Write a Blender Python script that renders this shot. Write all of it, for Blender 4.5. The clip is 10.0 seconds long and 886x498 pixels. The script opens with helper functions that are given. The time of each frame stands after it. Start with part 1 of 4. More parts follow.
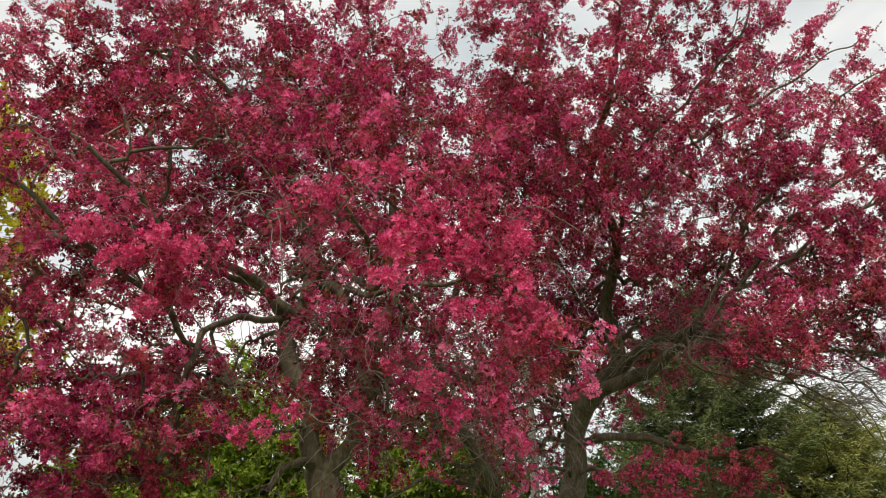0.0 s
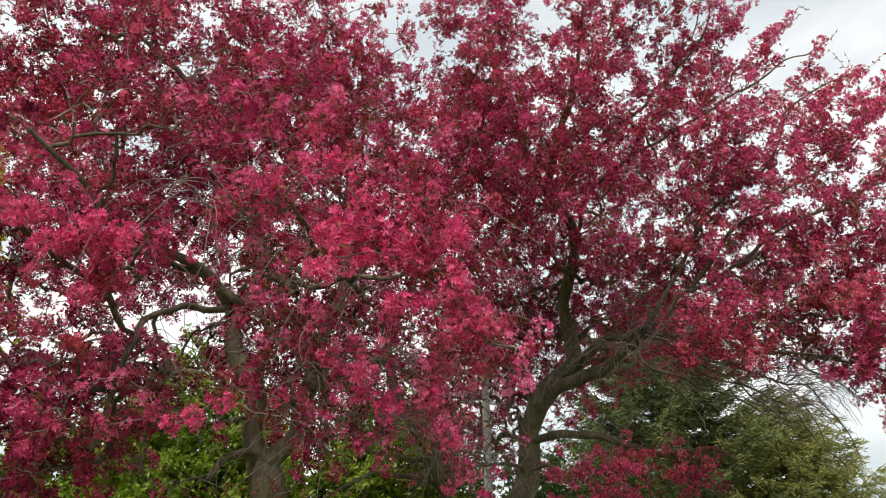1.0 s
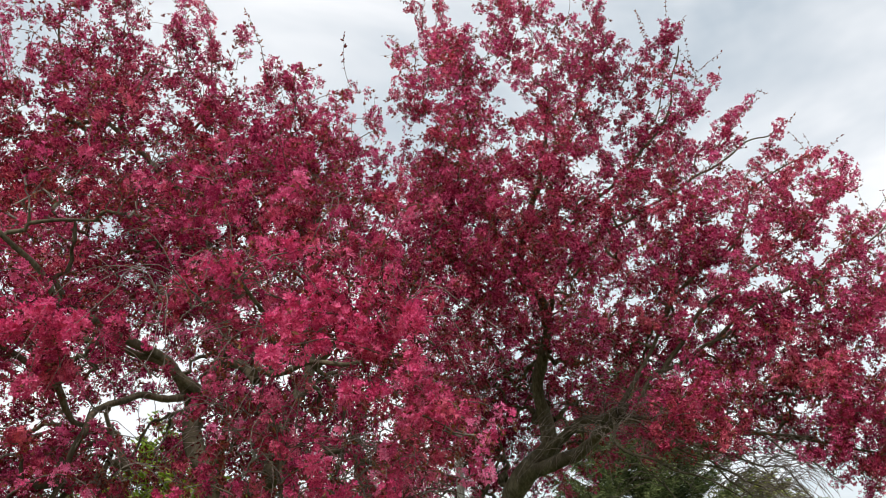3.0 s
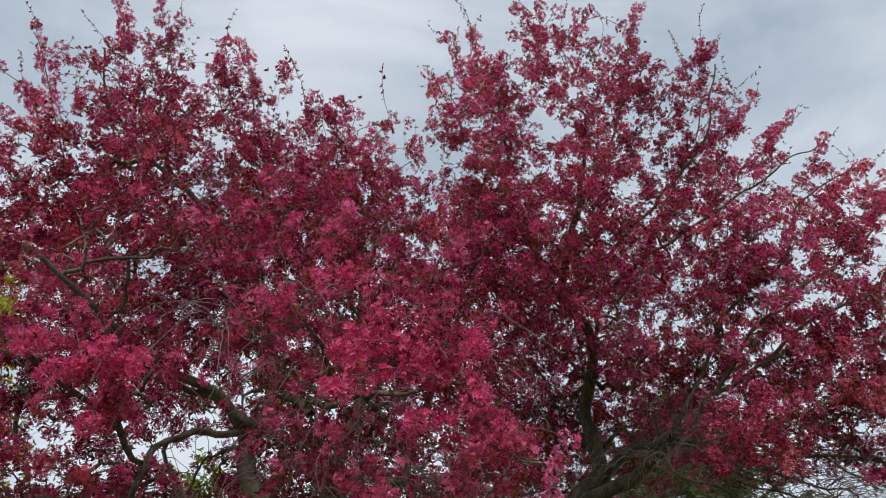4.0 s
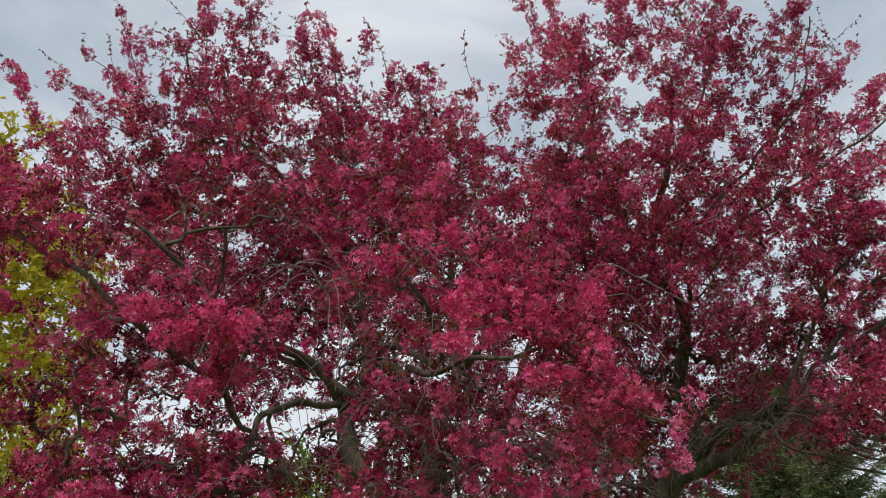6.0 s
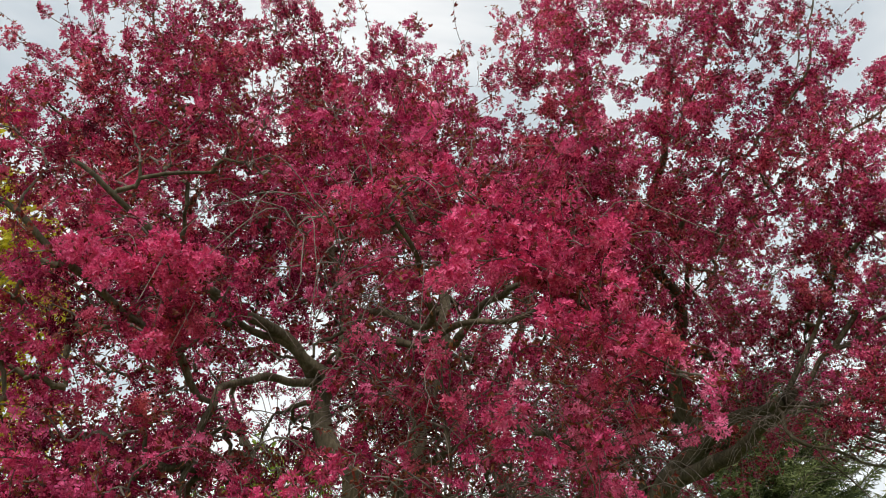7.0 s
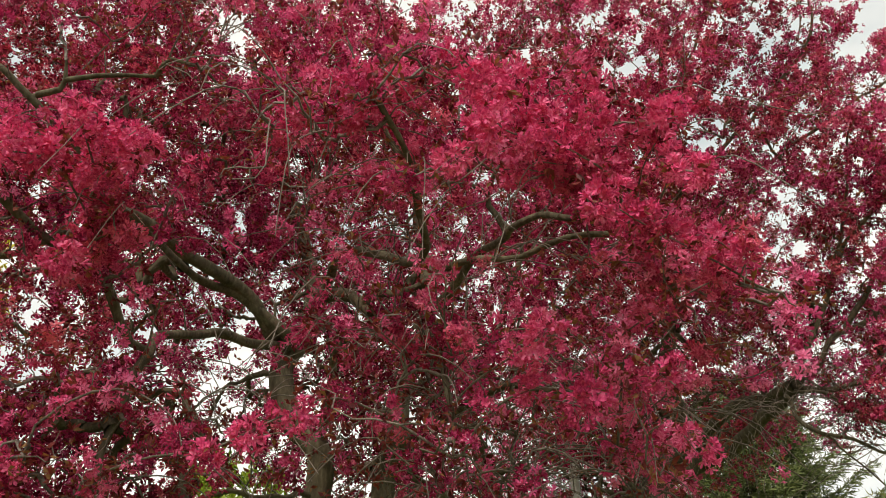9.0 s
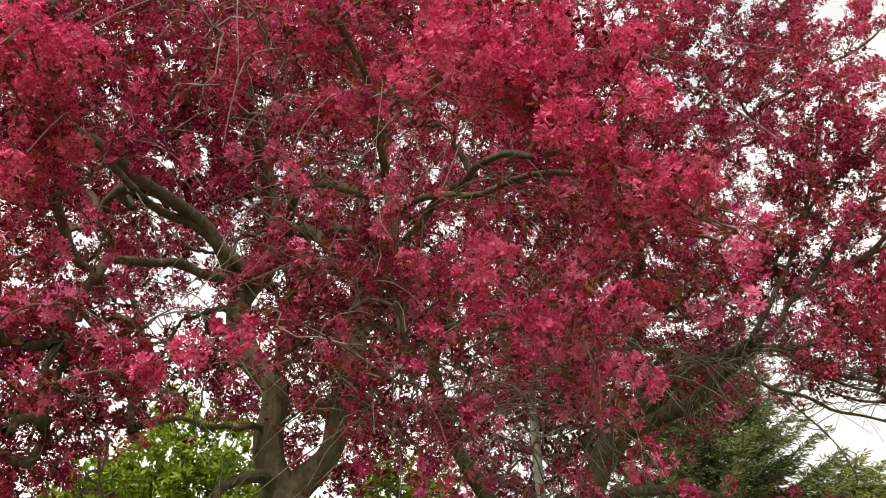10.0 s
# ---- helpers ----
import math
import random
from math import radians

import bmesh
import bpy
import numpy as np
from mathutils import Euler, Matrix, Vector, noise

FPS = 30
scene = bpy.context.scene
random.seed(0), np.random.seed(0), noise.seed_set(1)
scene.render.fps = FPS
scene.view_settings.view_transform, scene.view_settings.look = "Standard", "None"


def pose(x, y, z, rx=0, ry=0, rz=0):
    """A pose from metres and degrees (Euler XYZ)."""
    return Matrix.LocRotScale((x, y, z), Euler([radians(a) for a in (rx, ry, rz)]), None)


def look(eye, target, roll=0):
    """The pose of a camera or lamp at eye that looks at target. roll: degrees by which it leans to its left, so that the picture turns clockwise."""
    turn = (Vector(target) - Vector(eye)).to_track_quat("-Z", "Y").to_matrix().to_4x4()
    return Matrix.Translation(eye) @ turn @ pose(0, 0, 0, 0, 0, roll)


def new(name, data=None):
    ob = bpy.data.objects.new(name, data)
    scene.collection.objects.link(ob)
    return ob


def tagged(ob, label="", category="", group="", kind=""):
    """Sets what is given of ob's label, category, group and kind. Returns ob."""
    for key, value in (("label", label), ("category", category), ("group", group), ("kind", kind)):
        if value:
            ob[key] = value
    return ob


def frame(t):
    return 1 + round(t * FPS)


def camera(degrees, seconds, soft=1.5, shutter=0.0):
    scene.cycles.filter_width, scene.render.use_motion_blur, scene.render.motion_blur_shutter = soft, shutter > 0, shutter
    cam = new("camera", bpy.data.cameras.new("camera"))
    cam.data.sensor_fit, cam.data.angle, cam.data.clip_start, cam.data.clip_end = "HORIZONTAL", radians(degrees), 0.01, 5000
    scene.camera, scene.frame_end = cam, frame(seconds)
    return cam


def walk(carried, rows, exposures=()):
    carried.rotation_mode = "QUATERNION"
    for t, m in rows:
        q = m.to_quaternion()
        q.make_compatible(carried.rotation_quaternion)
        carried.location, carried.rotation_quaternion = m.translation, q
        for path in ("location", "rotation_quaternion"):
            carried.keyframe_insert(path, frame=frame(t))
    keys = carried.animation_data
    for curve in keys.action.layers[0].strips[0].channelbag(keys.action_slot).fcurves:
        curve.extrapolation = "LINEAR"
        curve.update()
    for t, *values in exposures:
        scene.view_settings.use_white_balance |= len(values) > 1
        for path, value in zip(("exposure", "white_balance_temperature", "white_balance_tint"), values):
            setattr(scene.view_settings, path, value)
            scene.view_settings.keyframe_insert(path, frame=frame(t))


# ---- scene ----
cam = camera(58.8, 10.0, soft=0.95)
PATH = [
    (0, (0.15, -0.119, 1.45), (0.075, 1.772, 2.097), -0.4),
    (0.5, (0.255, -0.109, 1.451), (0.207, 1.79, 2.078), 0.3),
    (1, (0.328, -0.123, 1.435), (0.317, 1.772, 2.073), 0.4),
    (1.5, (0.409, -0.12, 1.47), (0.426, 1.763, 2.144), 0.2),
    (2, (0.444, -0.139, 1.475), (0.48, 1.727, 2.195), -0.1),
    (2.5, (0.473, -0.141, 1.458), (0.516, 1.702, 2.234), -0.5),
    (2.7, (0.47, -0.122, 1.466), (0.511, 1.712, 2.263), -0.6),
    (3.8, (0.321, -0.037, 1.482), (0.314, 1.757, 2.367), -1.5),
    (4, (0.301, -0.046, 1.476), (0.267, 1.742, 2.371), -1.7),
    (4.5, (0.218, -0.047, 1.447), (0.112, 1.733, 2.352), -1.7),
    (5, (0.136, -0.036, 1.413), (-0.028, 1.742, 2.314), -1.5),
    (5.5, (0.087, 0.01, 1.399), (-0.107, 1.794, 2.282), -1.4),
    (5.7, (0.083, 0.042, 1.41), (-0.12, 1.832, 2.28), -1.2),
    (6.8, (-0.022, 0.625, 1.297), (-0.173, 2.396, 2.215), -1.5),
    (7, (-0.07, 0.763, 1.296), (-0.205, 2.532, 2.22), -1.5),
    (7.5, (-0.156, 1.064, 1.318), (-0.251, 2.818, 2.275), -2.1),
    (8, (-0.208, 1.308, 1.276), (-0.269, 3.044, 2.267), -2.9),
    (8.5, (-0.269, 1.485, 1.261), (-0.311, 3.216, 2.261), -2.9),
    (9, (-0.284, 1.543, 1.258), (-0.31, 3.295, 2.222), -2.4),
    (9.5, (-0.255, 1.586, 1.23), (-0.252, 3.367, 2.14), -1.5),
    (10, (-0.219, 1.626, 1.177), (-0.188, 3.424, 2.053), -1.1),
]
EXPOSURES = [(0, 0.10, 7200, 12), (1.4, 0.27, 6800, 12), (2.7, 0.19, 6750, 12), (3.8, -0.36, 6150, 12), (5.7, -0.40, 6250, 12), (6.8, 0.0, 6650, 11), (8.5, 0.08, 7400, 10), (10, 0.42, 7600, 10)]
walk(cam, [(t, look(eye, target, roll)) for t, eye, target, roll in PATH], EXPOSURES)


# ---- light: a bright overcast sky, the veiled sun behind the walker ----
SUN_EL, SUN_AZ = 52.0, 206.0  # degrees; azimuth clockwise from +y
world = bpy.data.worlds.new("sky")
scene.world = world
world.use_nodes = True
wn, wl = world.node_tree.nodes, world.node_tree.links
wn.clear()


def node(nodes, kind, **values):
    n = nodes.new(kind)
    for key, value in values.items():
        if key in n.inputs:
            n.inputs[key].default_value = value
    return n


w_out = node(wn, "ShaderNodeOutputWorld")
w_bg = node(wn, "ShaderNodeBackground", Strength=0.112)
w_sky = node(wn, "ShaderNodeTexSky")
w_sky.sky_type, w_sky.sun_disc = "NISHITA", False
w_sky.sun_elevation, w_sky.sun_rotation = radians(SUN_EL), radians(SUN_AZ)
w_co = node(wn, "ShaderNodeTexCoord")
w_map = node(wn, "ShaderNodeMapping", Scale=(1.0, 1.0, 2.2))
w_noise = node(wn, "ShaderNodeTexNoise", Scale=1.9, Detail=5.0, Roughness=0.55, Distortion=0.4)
w_ramp = node(wn, "ShaderNodeValToRGB")
w_ramp.color_ramp.elements[0].position, w_ramp.color_ramp.elements[0].color = 0.37, (5.2, 6.05, 6.7, 1)
w_ramp.color_ramp.elements[1].position, w_ramp.color_ramp.elements[1].color = 0.62, (9.5, 9.85, 10.05, 1)
w_mix = node(wn, "ShaderNodeMix", Factor=0.85)
w_mix.data_type = "RGBA"
wl.new(w_co.outputs["Generated"], w_map.inputs["Vector"])
wl.new(w_map.outputs["Vector"], w_noise.inputs["Vector"])
wl.new(w_noise.outputs["Fac"], w_ramp.inputs["Fac"])
wl.new(w_sky.outputs["Color"], w_mix.inputs["A"])
wl.new(w_ramp.outputs["Color"], w_mix.inputs["B"])
w_mix.inputs[0].default_value = 0.85
wl.new(w_mix.outputs["Result"], w_bg.inputs["Color"])
wl.new(w_bg.outputs["Background"], w_out.inputs["Surface"])

sun_data = bpy.data.lights.new("sun", "SUN")
sun_data.energy, sun_data.angle, sun_data.color = 2.2, radians(12), (1.0, 0.95, 0.88)
sun = new("sun", sun_data)
sun.matrix_world = look((0, 0, 0), (
    -math.sin(radians(SUN_AZ)) * math.cos(radians(SUN_EL)),
    -math.cos(radians(SUN_AZ)) * math.cos(radians(SUN_EL)),
    -math.sin(radians(SUN_EL))))


# ---- materials ----
def ramp(nodes, stops):
    n = nodes.new("ShaderNodeValToRGB")
    r = n.color_ramp
    while len(r.elements) < len(stops):
        r.elements.new(0.5)
    for e, (at, colour) in zip(r.elements, stops):
        e.position, e.color = at, (*colour, 1)
    return n


def leafy(name, stops, glow, rough=0.5, scale=90.0, through_light=0.35, aged=None):
    """Petals and leaves: every piece its own tint, fine mottling, some light passing through; aged tints whole boughs that opened first."""
    m = bpy.data.materials.new(name)
    m.use_nodes = True
    n, l = m.node_tree.nodes, m.node_tree.links
    n.clear()
    out = node(n, "ShaderNodeOutputMaterial")
    geo, co = node(n, "ShaderNodeNewGeometry"), node(n, "ShaderNodeTexCoord")
    fine = node(n, "ShaderNodeTexNoise", Scale=scale, Detail=2.0)
    broad = node(n, "ShaderNodeTexNoise", Scale=1.1, Detail=2.0)
    add = node(n, "ShaderNodeMath")
    add.operation = "MULTIPLY_ADD"
    add.inputs[1].default_value = 0.62
    add2 = node(n, "ShaderNodeMath")
    add2.operation = "MULTIPLY_ADD"
    add2.inputs[1].default_value, add2.inputs[2].default_value = 1.0, -0.62
    mul = node(n, "ShaderNodeMath")
    mul.operation = "MULTIPLY"
    mul.inputs[1].default_value = 0.95
    colour = ramp(n, stops)
    l.new(co.outputs["Object"], fine.inputs["Vector"])
    l.new(co.outputs["Object"], broad.inputs["Vector"])
    info = node(n, "ShaderNodeObjectInfo")
    tint = node(n, "ShaderNodeMath")
    tint.operation = "MULTIPLY_ADD"
    tint.inputs[1].default_value = 0.25
    l.new(info.outputs["Random"], tint.inputs[0])
    l.new(geo.outputs["Random Per Island"], tint.inputs[2])
    l.new(tint.outputs[0], add.inputs[0])
    l.new(broad.outputs["Fac"], add2.inputs[0])
    l.new(fine.outputs["Fac"], mul.inputs[0])
    extra = node(n, "ShaderNodeMath")
    extra.operation = "ADD"
    l.new(add2.outputs[0], extra.inputs[0])
    l.new(mul.outputs[0], extra.inputs[1])
    l.new(extra.outputs[0], add.inputs[2])
    l.new(add.outputs[0], colour.inputs["Fac"])
    skin = node(n, "ShaderNodeBsdfPrincipled", Roughness=rough)
    skin.inputs["Specular IOR Level"].default_value = 0.22
    lit = node(n, "ShaderNodeBsdfTranslucent")
    gain = node(n, "ShaderNodeMix")
    gain.data_type, gain.blend_type = "RGBA", "MULTIPLY"
    gain.inputs[0].default_value = 1.0
    gain.inputs["B"].default_value = (*glow, 1)
    tone = colour.outputs["Color"]
    if aged:
        age = node(n, "ShaderNodeTexNoise", Scale=1.7, Detail=2.5)
        age.noise_dimensions = "4D"
        age.inputs["W"].default_value = 4.2
        l.new(co.outputs["Object"], age.inputs["Vector"])
        share = node(n, "ShaderNodeMapRange")
        share.inputs["From Min"].default_value, share.inputs["From Max"].default_value = 0.46, 0.64
        l.new(age.outputs["Fac"], share.inputs["Value"])
        coral = node(n, "ShaderNodeMix")
        coral.data_type, coral.blend_type = "RGBA", "MULTIPLY"
        coral.inputs["B"].default_value = (*aged, 1)
        l.new(share.outputs["Result"], coral.inputs[0])
        l.new(tone, coral.inputs["A"])
        tone = coral.outputs["Result"]
    l.new(tone, gain.inputs["A"])
    l.new(tone, skin.inputs["Base Color"])
    l.new(gain.outputs["Result"], lit.inputs["Color"])
    both = node(n, "ShaderNodeMixShader", Fac=through_light)
    l.new(skin.outputs[0], both.inputs[1])
    l.new(lit.outputs[0], both.inputs[2])
    l.new(both.outputs[0], out.inputs["Surface"])
    return m


def rough_surface(name, stops, scale, bump=0.6, rough=0.85, stretch=(1, 1, 1), fine=8.0):
    """Bark and ground: broad stains and fine grain in colour and relief."""
    m = bpy.data.materials.new(name)
    m.use_nodes = True
    n, l = m.node_tree.nodes, m.node_tree.links
    n.clear()
    out = node(n, "ShaderNodeOutputMaterial")
    co, mp = node(n, "ShaderNodeTexCoord"), node(n, "ShaderNodeMapping", Scale=stretch)
    broad = node(n, "ShaderNodeTexNoise", Scale=scale, Detail=4.0, Roughness=0.6)
    grain = node(n, "ShaderNodeTexNoise", Scale=scale * fine, Detail=5.0, Roughness=0.7)
    mix = node(n, "ShaderNodeMath")
    mix.operation = "MULTIPLY_ADD"
    mix.inputs[1].default_value = 0.5
    half = node(n, "ShaderNodeMath")
    half.operation = "MULTIPLY"
    half.inputs[1].default_value = 0.5
    colour = ramp(n, stops)
    l.new(co.outputs["Object"], mp.inputs["Vector"])
    l.new(mp.outputs["Vector"], broad.inputs["Vector"])
    l.new(mp.outputs["Vector"], grain.inputs["Vector"])
    l.new(broad.outputs["Fac"], half.inputs[0])
    l.new(grain.outputs["Fac"], mix.inputs[0])
    l.new(half.outputs[0], mix.inputs[2])
    l.new(mix.outputs[0], colour.inputs["Fac"])
    skin = node(n, "ShaderNodeBsdfPrincipled", Roughness=rough)
    skin.inputs["Specular IOR Level"].default_value = 0.25
    b = node(n, "ShaderNodeBump", Strength=bump, Distance=0.01)
    l.new(grain.outputs["Fac"], b.inputs["Height"])
    l.new(b.outputs["Normal"], skin.inputs["Normal"])
    l.new(colour.outputs["Color"], skin.inputs["Base Color"])
    l.new(skin.outputs[0], out.inputs["Surface"])
    return m


PETAL = leafy("crimson_petal", [(0.25, (0.055, 0.0025, 0.013)), (0.5, (0.22, 0.009, 0.054)), (0.75, (0.51, 0.030, 0.142)), (1.0, (0.80, 0.13, 0.33))], (1.1, 0.6, 0.75), 0.55, 110, 0.3, (1.06, 1.5, 0.78))
# brighter copy of the crimson petal: light on the front sprays painted as colour
LIT_PETAL = leafy("lit_pink_petal", [(0.25, (0.10, 0.0045, 0.03)), (0.5, (0.38, 0.019, 0.108)), (0.75, (0.76, 0.066, 0.24)), (1.0, (0.92, 0.24, 0.47))], (1.1, 0.7, 0.8), 0.5, 110, 0.28, (1.0, 1.15, 0.92))
LEAF = leafy("bronze_leaf", [(0.3, (0.075, 0.014, 0.019)), (0.6, (0.20, 0.036, 0.042)), (0.85, (0.25, 0.062, 0.05)), (1.0, (0.29, 0.16, 0.07))], (1.3, 0.8, 0.6), 0.45, 60)
BARK = rough_surface("grey_brown_bark", [(0.3, (0.034, 0.028, 0.018)), (0.5, (0.112, 0.094, 0.062)), (0.7, (0.24, 0.208, 0.14))], 5.0, 0.9, 0.9, (1, 1, 0.35))
TWIG = rough_surface("twig_bark", [(0.3, (0.06, 0.044, 0.037)), (0.5, (0.17, 0.135, 0.117)), (0.7, (0.37, 0.32, 0.285))], 9.0, 0.4, 0.7)
GREEN = leafy("spring_leaf", [(0.2, (0.05, 0.09, 0.012)), (0.5, (0.12, 0.19, 0.02)), (0.8, (0.23, 0.32, 0.04)), (0.97, (0.36, 0.44, 0.09))], (1.2, 1.3, 0.5), 0.5, 40)
DARK_GREEN = leafy("dark_shrub_leaf", [(0.2, (0.015, 0.045, 0.01)), (0.5, (0.04, 0.09, 0.018)), (0.8, (0.08, 0.15, 0.03)), (0.97, (0.14, 0.22, 0.06))], (1.1, 1.2, 0.5), 0.4, 40, 0.2)
GOLD = leafy("yellow_green_leaf", [(0.2, (0.21, 0.19, 0.012)), (0.5, (0.42, 0.37, 0.02)), (0.8, (0.57, 0.49, 0.04)), (0.97, (0.68, 0.59, 0.12))], (1.2, 1.2, 0.5), 0.45, 40)
NEEDLE = leafy("dark_needles", [(0.2, (0.016, 0.030, 0.012)), (0.5, (0.060, 0.088, 0.034)), (0.8, (0.135, 0.172, 0.064)), (0.97, (0.23, 0.27, 0.11))], (1.0, 1.0, 0.7), 0.55, 30, 0.15)
NEEDLE_GOLD = leafy("olive_needles", [(0.2, (0.045, 0.056, 0.018)), (0.5, (0.14, 0.158, 0.042)), (0.8, (0.26, 0.28, 0.08)), (0.97, (0.38, 0.39, 0.14))], (1.0, 1.0, 0.6), 0.55, 30, 0.18)
GRASS = rough_surface("mown_grass", [(0.3, (0.07, 0.11, 0.03)), (0.5, (0.13, 0.18, 0.055)), (0.7, (0.2, 0.24, 0.09))], 1.3, 1.0, 0.9, (1, 1, 1), 40.0)


# ---- mesh helpers ----
def mesh_part(name, verts, faces, material, parent=None, label="", kind="", smooth=False):
    """One mesh object from arrays: faces is an (n, 3) or (n, 4) array."""
    me = bpy.data.meshes.new(name)
    verts, faces = np.asarray(verts, np.float32), np.asarray(faces, np.int32)
    k = faces.shape[1]
    me.vertices.add(len(verts))
    me.vertices.foreach_set("co", verts.ravel())
    me.loops.add(faces.size)
    me.loops.foreach_set("vertex_index", faces.ravel())
    me.polygons.add(len(faces))
    me.polygons.foreach_set("loop_start", np.arange(0, faces.size, k, dtype=np.int32))
    me.polygons.foreach_set("loop_total", np.full(len(faces), k, np.int32))
    me.materials.append(material)
    me.update(calc_edges=True)
    if smooth:
        me.polygons.foreach_set("use_smooth", np.ones(len(faces), bool))
    ob = new(name, me)
    if parent is not None:
        ob.parent = parent
        ob.matrix_parent_inverse = parent.matrix_basis.inverted()
    return tagged(ob, label=label, kind=kind)


def tube(points, radii, sides):
    """A tapered tube along points: verts and quads."""
    p, r = np.asarray(points, float), np.asarray(radii, float)
    d = np.gradient(p, axis=0)
    d /= np.linalg.norm(d, axis=1)[:, None] + 1e-9
    ref = np.where(np.abs(d[:, 2:3]) > 0.9, [[1.0, 0, 0]], [[0, 0, 1.0]])
    mean = d.mean(0)
    ref[:] = [1.0, 0, 0] if abs(mean[2]) > 0.75 * np.linalg.norm(mean) else [0, 0, 1.0]
    u = np.cross(d, ref)
    u /= np.linalg.norm(u, axis=1)[:, None] + 1e-9
    v = np.cross(d, u)
    a = np.linspace(0, 2 * np.pi, sides, endpoint=False)
    ring = u[:, None] * np.cos(a)[None, :, None] + v[:, None] * np.sin(a)[None, :, None]
    verts = (p[:, None] + ring * r[:, None, None]).reshape(-1, 3)
    i, k = np.meshgrid(np.arange(len(p) - 1), np.arange(sides), indexing="ij")
    j = (k + 1) % sides
    faces = np.stack([i * sides + k, i * sides + j, (i + 1) * sides + j, (i + 1) * sides + k], -1).reshape(-1, 4)
    return verts, faces


def gather(pieces):
    """Joins (verts, faces) pairs into one pair."""
    vs, fs, n = [], [], 0
    for v, f in pieces:
        vs.append(v)
        fs.append(f + n)
        n += len(v)
    return np.concatenate(vs), np.concatenate(fs)


def spline(points, step, rng, wander=0.0):
    """Even points along a smooth line through the given ones, a little crooked."""
    p = np.asarray(points, float)
    q = np.vstack([2 * p[0] - p[1], p, 2 * p[-1] - p[-2]])
    out = []
    for i in range(1, len(q) - 2):
        n = max(2, int(np.linalg.norm(q[i + 1] - q[i]) / step))
        t = np.linspace(0, 1, n, endpoint=False)[:, None]
        a, b, c, e = q[i - 1], q[i], q[i + 1], q[i + 2]
        out.append(0.5 * (2 * b + (c - a) * t + (2 * a - 5 * b + 4 * c - e) * t**2 + (3 * b - a - 3 * c + e) * t**3))
    out = np.vstack(out + [p[-1:]])
    if wander:
        w = rng.normal(0, 1, out.shape)
        for _ in range(3):
            w[1:-1] = (w[:-2] + w[1:-1] + w[2:]) / 3
        w[0] = 0
        out = out + w * wander
    return out


def turns(axis, spin):
    """Rotation matrices that carry z to each axis, after a spin about z."""
    z = axis / (np.linalg.norm(axis, axis=1)[:, None] + 1e-9)
    ref = np.where(np.abs(z[:, 2:3]) > 0.95, [[1.0, 0, 0]], [[0, 0, 1.0]])
    x = np.cross(ref, z)
    x /= np.linalg.norm(x, axis=1)[:, None] + 1e-9
    y = np.cross(z, x)
    c, s = np.cos(spin)[:, None], np.sin(spin)[:, None]
    return np.stack([x * c + y * s, y * c - x * s, z], -1)


def scatter(base_list, places, axes, sizes, rng):
    """Copies of the base meshes at the places, turned to the axes: one joined (verts, faces)."""
    spin = rng.uniform(0, 2 * np.pi, len(places))
    m = turns(axes, spin) * sizes[:, None, None]
    pick = rng.integers(0, len(base_list), len(places))
    pieces = []
    for k, (bv, bf) in enumerate(base_list):
        w = np.nonzero(pick == k)[0]
        if len(w) == 0:
            continue
        v = np.einsum("nij,vj->nvi", m[w], bv) + places[w][:, None]
        f = bf[None] + (np.arange(len(w)) * len(bv))[:, None, None]
        pieces.append((v.reshape(-1, 3), f.reshape(-1, bf.shape[1])))
    return gather(pieces)


# ---- flowers and leaves ----
def petal(length, width, cup, full):
    """A petal along y that curls up: full ones are rounded with a rolled edge, plain ones kite-shaped."""
    if not full:
        v = np.array([[0, 0, 0], [width / 2, length * 0.62, cup * 0.6 + width * 0.1], [0, length, cup * 0.8], [-width / 2, length * 0.62, cup * 0.6 + width * 0.1]])
        return v, np.array([[0, 1, 2], [0, 2, 3]])
    w, h = width / 2, cup
    v = np.array([[0, 0, 0], [w * 0.75, length * 0.38, h * 0.42 + w * 0.25], [w, length * 0.74, h * 0.8 + w * 0.3], [0.15 * w, length * 0.98, h * 0.85],
                  [-w * 0.9, length * 0.78, h * 0.85 + w * 0.25], [-w * 0.8, length * 0.36, h * 0.4 + w * 0.25], [0, length * 0.55, h * 0.5]])
    return v, np.array([[0, 1, 6], [1, 2, 6], [2, 3, 6], [3, 4, 6], [4, 5, 6], [5, 0, 6]])


def flower(rng, size, opening, joined=False, grade=1):
    """Five cupped petals round z; joined: they share their foot; grade 0: three-cornered petals for far crowns, 2: rounded ones."""
    pieces = []
    broad = rng.uniform(0.44, 0.6)
    for k in range(5):
        v, f = petal(size * rng.uniform(0.85, 1.15), size * broad, size * (1.0 - opening) * rng.uniform(0.7, 1.4), grade == 2)
        if grade == 0:
            v, f = v[[0, 1, 3]] * (1.25, 1.4, 1.2) + np.array([[0, 0, 0], [0, 0, 0], [0, size * 0.12, size * 0.1]]), np.array([[0, 1, 2]])
        a = 2 * np.pi * (k + rng.uniform(-0.16, 0.16)) / 5
        c, s = np.cos(a), np.sin(a)
        pieces.append((v @ np.array([[c, s, 0], [-s, c, 0], [0, 0, 1]]), f))
    v, f = gather(pieces)
    return (v, np.where(f % (3, 4, 7)[grade] == 0, 0, f)) if joined else (v, f)


def bud(size):
    v = np.array([[0, 0, -1], [0.55, 0, 0], [-0.28, 0.48, 0], [-0.28, -0.48, 0], [0, 0, 0.9]]) * size
    return v, np.array([[0, 2, 1], [0, 3, 2], [0, 1, 3], [4, 1, 2], [4, 2, 3], [4, 3, 1]])


